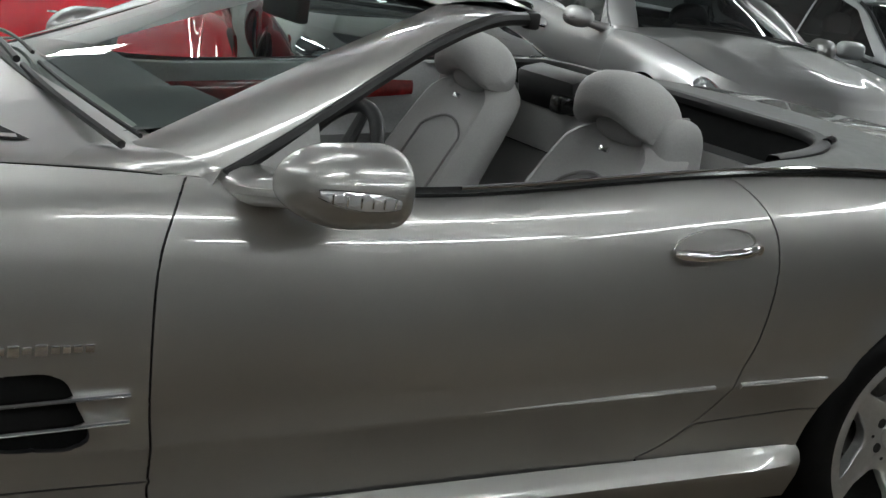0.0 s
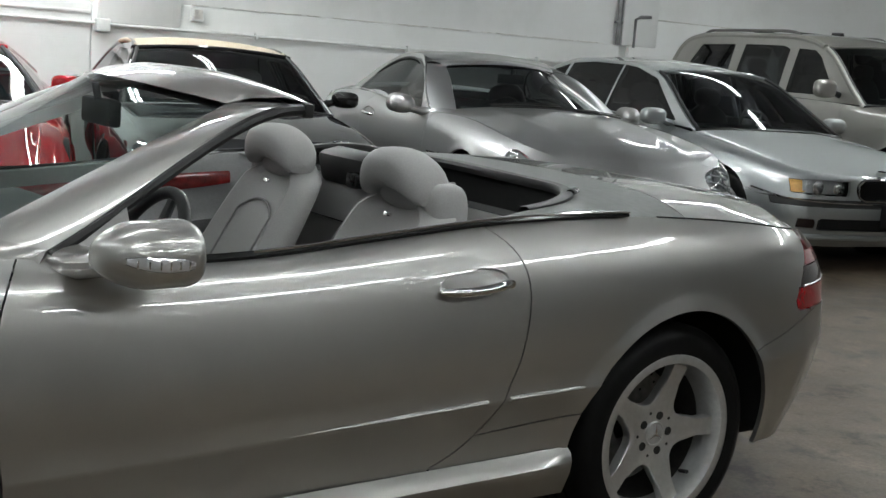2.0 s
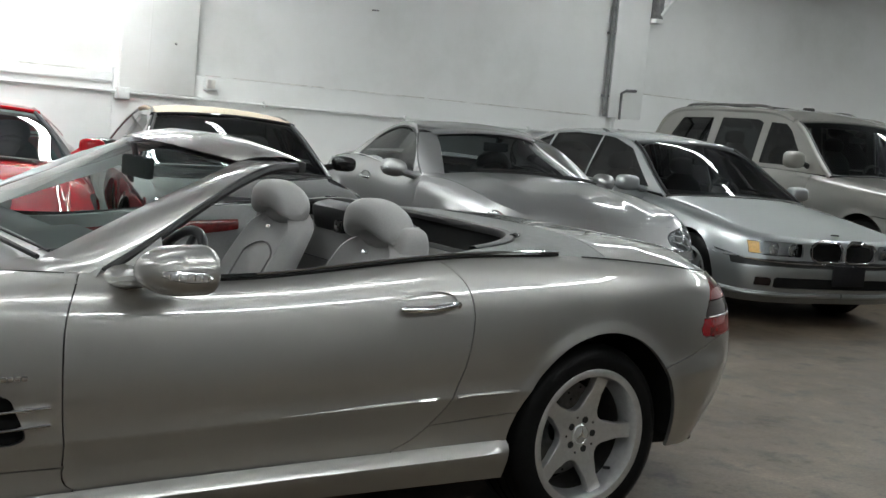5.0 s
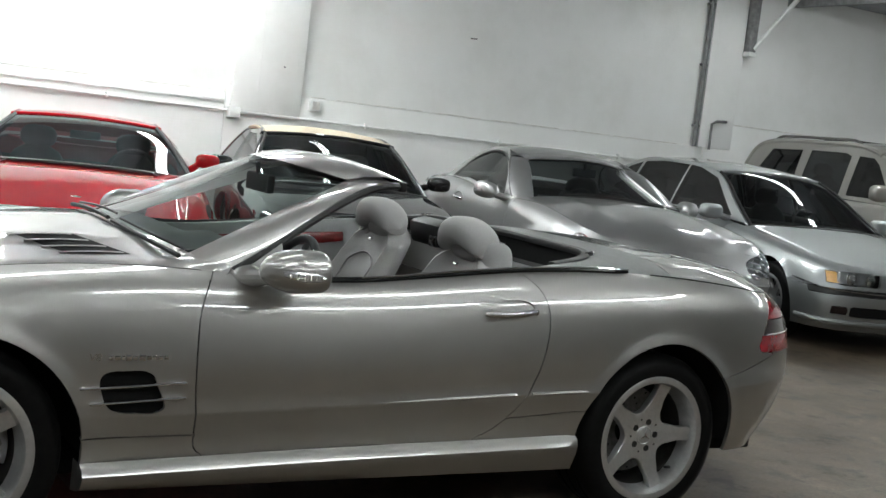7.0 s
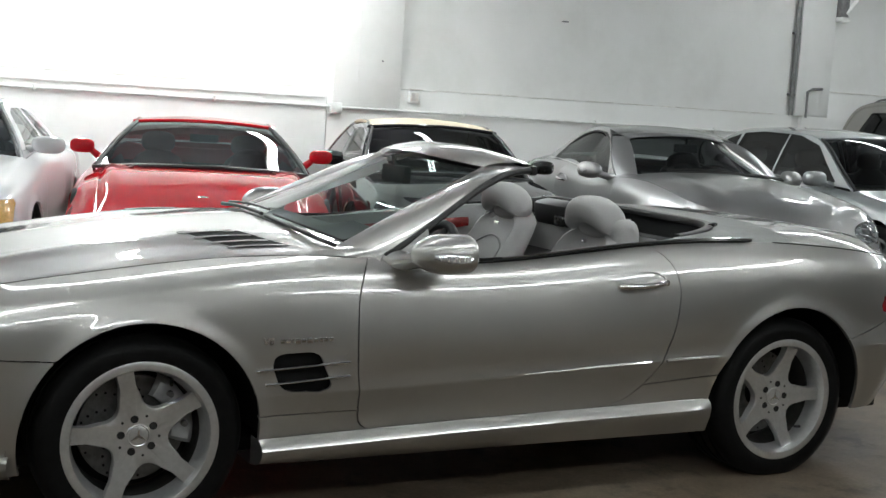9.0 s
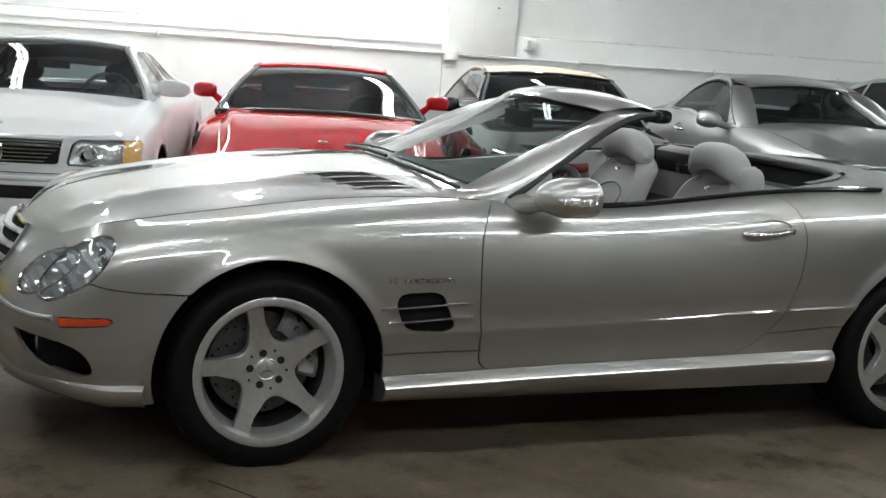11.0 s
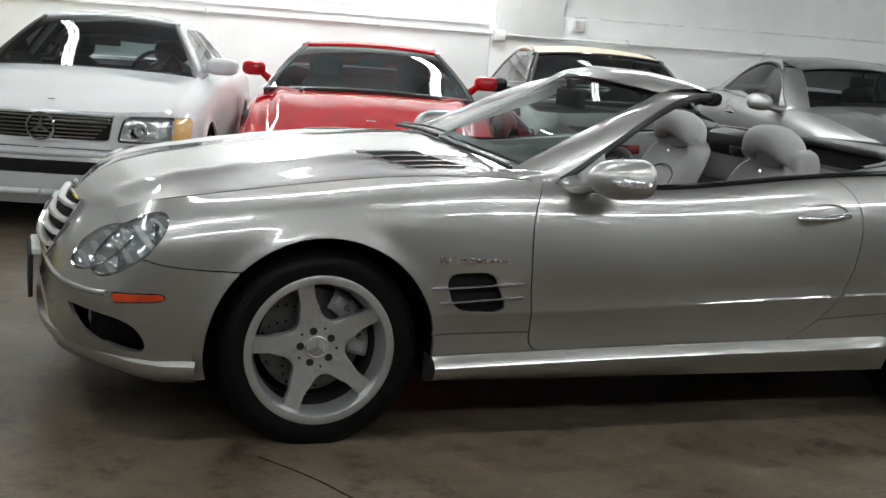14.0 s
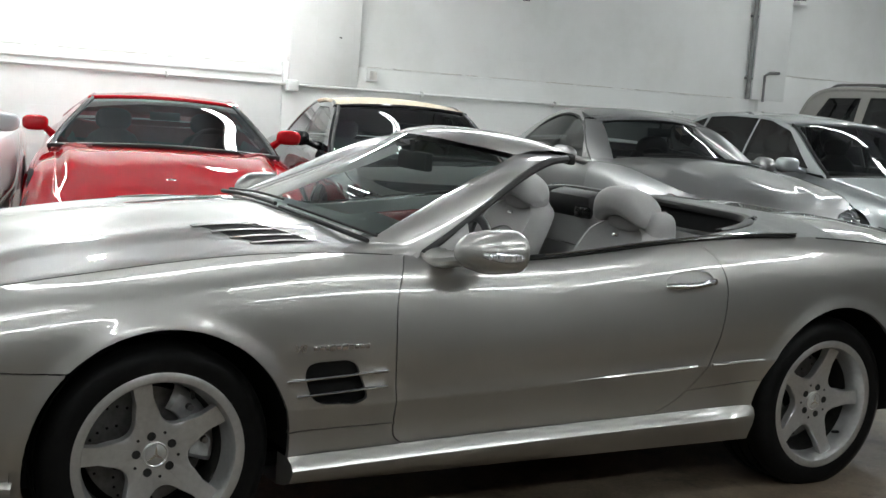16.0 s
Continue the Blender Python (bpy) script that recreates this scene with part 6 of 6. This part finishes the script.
for s in (-1, 1):
    rr = part("roof_rack_rail", Geo().tube(smooth_path([(2.0, s * .62, 1.862), (2.06, s * .62, 1.885), (2.14, s * .62, 1.897), (2.5, s * .62, 1.900), (3.0, s * .62, 1.898), (3.5, s * .62, 1.890), (3.64, s * .62, 1.872), (3.70, s * .62, 1.845)], 40), .018, 8), STEEL, uc)
for x in (2.5, 3.2):
    part("roof_rack_bar", Geo().box((x, 0, 1.905), (.06, 1.2, .02), .006), BLACK_TRIM, uc)
part("roof_fin", Geo().box((2.0, .1, 1.90), (.16, .05, .045), .015), BLACK_TRIM, uc)
part("aerial", Geo().tube([(.5, -.80, 1.12), (.54, -.80, 1.66)], .004, 6), BLACK_TRIM, uc)

# yellow convertible with a black top
yc_, S, sk = parked_car("yellow_convertible", "yellow convertible with a raised black canvas top beside the white car", pose(-2.53, 4.53, 0, 0, 0, 74), PAINT_YELLOW, -.86, 3.5, .885,
    [(-.9, .62), (-.5, .72), (0, .80), (.55, .865), (1.2, .885), (2.4, .93), (3.4, .88)], .18, (0, 2.42), .315, .355, (.74, .81, .90), .58, corner=.5, doors=[(.66, 1.72)], deck_x=2.45, rim=.215)
greenhouse(yc_, [(.4, .86), (1.2, .895), (2.6, .93)], [(.52, .86), (.85, 1.05), (1.12, 1.20), (1.32, 1.255), (1.75, 1.28), (2.10, 1.23), (2.55, .94)], .735, .545, BLACK_TRIM, CANVAS_BLACK,
           windows=[[(.95, .91), (1.18, 1.15), (1.36, 1.20), (1.78, 1.20), (1.84, .93)]], roof_range=(1.18, 2.5), pillar=.03, glass=GLASS_SCREEN, side_glass=GLASS_MID, crown=.035)
cabin(yc_, .86, .885, .62, (1.5, 1.10), floor_z=.3)
side_mirrors(yc_, .92, .95, .965, PAINT_YELLOW, size=(.07, .11, .062))

# second silver roadster of the same kind, hard top raised
hc = copy_thing(car, pose(5.717, 3.17, 0, 0, 0, 79.0))
hc.name = "hardtop_roadster"
tagged(hc, "silver two-seat roadster with its metal roof raised, parked nose out", "car")
SWAP = {PAINT_PEWTER.name: PAINT_SILVER, LEATHER.name: LEATHER_DARK, INTERIOR_GREY.name: DASH, GLASS.name: GLASS_SMOKE}
DROP = ("roof_recess", "recess_bracket", "deflector_clip", "recess_edge", "cover_flap", "roll_bar", "wind_deflector", "header_end", "waist_moulding", "number_plate", "plate_bracket", "sun_visor", "grille")
hc.scale = (1.0, 1.0, 1.06)
gone = [o for o in hc.children_recursive if o.name.split(".")[0] in DROP + ("hood_vent",) or o.parent.name.startswith(("hood_vent", "grille"))]
kept = [o for o in hc.children_recursive if o not in gone]
for o in gone:
    bpy.data.objects.remove(o)
for o in kept:
    if o.type == "MESH" and o.data.materials[0].name in SWAP:
        key = o.data.materials[0].name
        o.data = o.data.copy()
        o.data.materials[0] = SWAP[key]
rail = smooth_path([(1.46, .53, 1.228), (1.62, .545, 1.262), (1.90, .555, 1.268), (2.15, .58, 1.215), (2.36, .66, 1.11), (2.52, .735, 1.0)], 50)
rows = [[(x + .10 * (1 - p * p) * (x - 1.46 - .3), y * p, z + .035 * (1 - p * p)) for p in np.linspace(-1, 1, 25)] for x, y, z in rail[:34]]
part("roof", Geo().grid(rows), PAINT_SILVER, hc)
rows = [[(x + .10 * (1 - p * p) * (x - 1.46 - .3), y * p, z + .035 * (1 - p * p)) for p in np.linspace(-1, 1, 25)] for x, y, z in rail[33:]]
part("rear_window", Geo().grid(rows), GLASS_SCREEN, hc).visible_shadow = False
for s in (-1, 1):
    sh = np.empty((60, 11, 3))
    for i, x in enumerate(np.linspace(.93, 2.50, 60)):
        zt = np.interp(x, np.r_[go[:32, 0], rail[6:, 0]], np.r_[go[:32, 2], rail[6:, 2]])
        yt = np.interp(x, np.r_[go[:32, 0], rail[6:, 0]], np.r_[go[:32, 1], rail[6:, 1]])
        zl = np.interp(x, top[150:300, 0], top[150:300, 2])
        for j, f in enumerate(np.linspace(0, 1, 11)):
            sh[i, j] = (x, yt + (.80 - yt) * f ** .9, zt + (min(zl, zt - .004) - zt) * f)
    X, Z = [(sh[1:, 1:, k] + sh[:-1, :-1, k]) / 2 for k in (0, 2)]
    win = smooth_path([(1.0, .90), (1.10, 1.035), (1.30, 1.145), (1.55, 1.222), (1.85, 1.228), (2.10, 1.16), (2.28, 1.03), (2.31, .985), (2.1, .97), (1.5, .915), (1.0, .90)], 90)
    lb = np.where(inside(win, X, Z), "side_window", "pillar").astype(object)
    for key, g in panels(sh, lb, [win]).items():
        g = g if s > 0 else g.mirrored()
        o = part("side_window" if key == "side_window" else "quarter_pillar", g, GLASS_TINT if key == "side_window" else PAINT_SILVER, hc)
        if key == "side_window":
            o.visible_shadow = False
    part("window_seal", Geo().tube([(x, s * np.interp(z, (.9, 1.23), (.80, .60)), z) for x, z in win[::2]], .009, 6, closed=True), BLACK_TRIM, hc)

# ---- wall relief and fittings ----
STAIN = simple("stained_ledge", (0.60, 0.58, 0.54), 0.8, 0, 0.35, 14, 0.3)
GREY_METAL = simple("weathered_grey_steel", (0.20, 0.20, 0.20), 0.6, 0.3, 0.3, 14)
CRACK = simple("dirty_joint", (0.02, 0.017, 0.013), 0.9, 0, 0.4, 20)
BOARD = simple("grey_board", (0.36, 0.34, 0.33), 0.5, 0, 0.1, 6)


def relief(name, x0, x1, z0, z1, proud, label, chamfer=.012):
    """A raised band or pier on the wall, with softened painted edges."""
    g = Geo().box(((x0 + x1) / 2, WALL_Y - proud / 2 + .05, (z0 + z1) / 2), (x1 - x0, proud + .1, z1 - z0), chamfer)
    return tagged(part(name, g, WALL, smooth=True), label, "wall", kind="structure")


relief("wall_base_1", X0, 3.95, 0, 1.575, .075, "white painted lower wall with a rounded ledge", .03)
relief("wall_base_2", 3.95, 10.50, 0, 1.625, .06, "white painted lower wall with a stained ledge", .02)
relief("wall_base_3", 10.66, X1, 0, 1.97, .06, "white painted lower wall with a chipped ledge", .02)
relief("wall_pier_1", 4.0, 4.80, 1.40, CEIL, .10, "white painted masonry pier")
relief("wall_pier_joint", 4.285, 4.30, 1.62, CEIL, .104, "thin raised seam in the white pier", .002)
relief("wall_pier_2", 10.52, 11.10, 1.63, CEIL, .07, "white painted masonry pier")
relief("wall_pier_3", -1.75, -1.05, 1.56, CEIL, .10, "white painted masonry pier")
relief("wall_pier_4", -5.2, -4.5, 1.56, CEIL, .10, "white painted masonry pier")
relief("wall_trim_1", X0, 3.93, 1.47, 1.50, .095, "white painted ledge moulding", .012)
rng = random.Random(5)
for x0, x1, z in ((4.95, 10.3, 1.628), (10.8, 13.5, 1.972), (-.9, 3.6, 1.577)):
    x = x0
    g = Geo()
    while x < x1:
        w = rng.uniform(.03, .22)
        if rng.random() < .8:
            g.box((x + w / 2, WALL_Y - .030, z + .004), (w, .045 + rng.uniform(0, .015), rng.uniform(.003, .009)), .001)
        x += w
    tagged(part("ledge_dirt", g, STAIN), "brown dirt and flaking paint on the wall ledge", "dirt", kind="stuff")

# conduit with its boxes
cpts = [(-8.0, 1.40), (-.9, 1.405), (1.5, 1.40), (3.9, 1.39), (4.15, 1.385), (7.0, 1.378), (10.45, 1.372)]
cd = thing("conduit", "white painted steel conduit run along the wall", "conduit")
part("pipe", Geo().tube([(x, WALL_Y - .10, z) for x, z in cpts], .015, 10), CONDUIT, cd)
for x in (-3.1, -1.0, .9, 2.7, 5.6, 7.4, 9.2):
    part("saddle", Geo().box((x, WALL_Y - .095, float(np.interp(x, *zip(*cpts)))), (.03, .05, .065), .006), CONDUIT, cd)
jb = thing("junction_box", "white painted square junction box on the conduit", "junction box")
part("box", Geo().box((4.03, WALL_Y - .12, 1.375), (.13, .09, .12), .012), CONDUIT, jb)
part("box_cover", Geo().box((4.03, WALL_Y - .167, 1.375), (.11, .008, .10), .003), CONDUIT, jb)
ob = thing("outlet_box", "small grey electrical outlet box on the wall", "outlet")
part("box", Geo().box((4.97, WALL_Y - .085, 1.545), (.125, .07, .13), .010), CONDUIT, ob)
part("socket_plate", Geo().box((4.97, WALL_Y - .122, 1.545), (.085, .006, .09), .003), STAIN, ob)
# grey rod and clips added where only a shaded gap runs beside the pier
dp = thing("down_pipe", "grey round strip standing in for the shaded gap beside the pier", "pipe")
part("pipe", Geo().tube([(10.47, WALL_Y - .05, 1.63), (10.47, WALL_Y - .05, CEIL)], .032, 12), GREY_METAL, dp)
for z in (1.9, 2.7, 3.5):
    part("bracket", Geo().box((10.47, WALL_Y - .035, z), (.11, .05, .03), .006), GREY_METAL, dp)
sp = thing("stub_pipe", "short grey pipe stub standing on the lower wall", "pipe")
part("pipe", Geo().tube([(10.70, WALL_Y - .09, 1.61), (10.70, WALL_Y - .09, 1.95), (10.78, WALL_Y - .09, 1.99), (10.95, WALL_Y - .09, 2.0)], .018, 10), GREY_METAL, sp)
# roof bracket
rb = thing("roof_bracket", "white painted steel bracket with a diagonal strut under the roof", "bracket")
part("post", Geo().box((11.16, WALL_Y - .10, 3.40), (.10, .16, .90), .01), GREY_METAL, rb)
part("strut", Geo().tube([(11.18, WALL_Y - .16, 3.0), (11.75, WALL_Y - .30, CEIL - .08)], .035, 8), CONDUIT, rb)
part("foot", Geo().box((11.16, WALL_Y - .10, 2.93), (.14, .18, .06), .01), CONDUIT, rb)
part("beam", Geo().box((11.9, WALL_Y - 2.0, CEIL - .09), (.12, 4.0, .18), .01), GREY_METAL, rb)
for x, z in ((6.9, 2.55), (4.56, 1.92)):
    h = thing("wall_hook", "small rusty bolt stuck in the painted wall", "bolt")
    part("bolt", Geo().tube([(x, WALL_Y + .02 if x > 5 else WALL_Y - .09, z), (x, WALL_Y - .13, z - .01)], .008, 8), GREY_METAL, h)

# board on a pole beside the yellow car
bp = thing("board_stand", "grey board on a thin black pole standing by the wall", "board stand")
part("pole", Geo().tube([(-1.13, 7.35, .02), (-1.13, 7.35, 1.50)], .016, 10), BLACK_TRIM, bp)
part("foot", Geo().lathe([(.0, .03), (.16, .02), (.17, 0)][::-1], 24, axis="z", c=(-1.13, 7.35, FLOOR_Z)), BLACK_TRIM, bp)
part("board", Geo().box((-1.36, 7.33, 1.70), (.72, .03, .40), .01, Matrix.Rotation(radians(4), 3, "Y")), BOARD, bp)
part("board_frame", Geo().tube([(-1.72 , 7.31, 1.525), (-1.01, 7.31, 1.478), (-.985, 7.31, 1.875), (-1.70, 7.31, 1.925)], .012, 6, closed=True), BLACK_TRIM, bp)
wc2 = tagged(part("hanging_cable", Geo().tube(smooth_path([(-2.1, 7.95, 1.45), (-1.7, 7.96, 1.16), (-1.35, 7.95, 1.22), (-1.14, 7.36, 1.42)], 30), .006, 6), CABLE), "thin black cable sagging in front of the wall", "cable")

# fluorescent battens over the hall
lit = {}
models = {}
for lx, ly, turn, e in TUBES:
    m = pose(lx, ly, CEIL - (.13 if lx > 9 else .45), 0, 0, turn)
    if e in models:
        copy_thing(models[e], m)
        continue
    b = models[e] = thing("fluorescent_batten", "white twin-tube fluorescent batten hung from the ceiling", "lamp", m, "ceiling battens")
    tm = tube_mat(e)
    half = 1.2
    part("housing", Geo().box((0, 0, .045), (2 * half + .04, .15, .05), .012), CONDUIT, b)
    for s in (-1, 1):
        part("end_cap", Geo().box((s * half, 0, .0), (.03, .14, .05), .008), CONDUIT, b)
        part("hanger", Geo().tube([(s * .8, 0, .07), (s * .8, 0, .45)], .006, 6), GREY_METAL, b)
        part("tube", Geo().tube([(-half + .02, s * .042, -.010), (half - .02, s * .042, -.010)], .026, 10), tm, b, "lit white fluorescent tube")

# joints and cracks in the floor
for pts in ([(-9, 3.55), (-3, 3.62), (-1.2, 3.60), (2, 3.66), (9, 3.7), (16.9, 3.7)], [(-.20, -.95), (-.05, -1.20), (.02, -1.36), (.16, -1.62), (.20, -1.9), (.34, -2.4)]):
    p = smooth_path([(x, y, FLOOR_Z) for x, y in pts], 80)
    w = .008 if len(pts) in (4, 6) and abs(pts[0][0]) > 4 else .004
    jit = [rng.uniform(.5, 1.2) for _ in p]
    n = np.gradient(p, axis=0)[:, [1, 0, 2]] * np.array((-1, 1, 0))
    n /= np.linalg.norm(n, axis=1, keepdims=True)
    g = Geo().grid([[a - b * w * k, a - b * w * k * .4 + np.array((0, 0, .003)), a + b * w * k * .4 + np.array((0, 0, .003)), a + b * w * k] for a, b, k in zip(p, n, jit)], flip=True)
    tagged(part("floor_joint", g, CRACK), "dark dirty joint in the concrete floor", "joint", kind="structure")
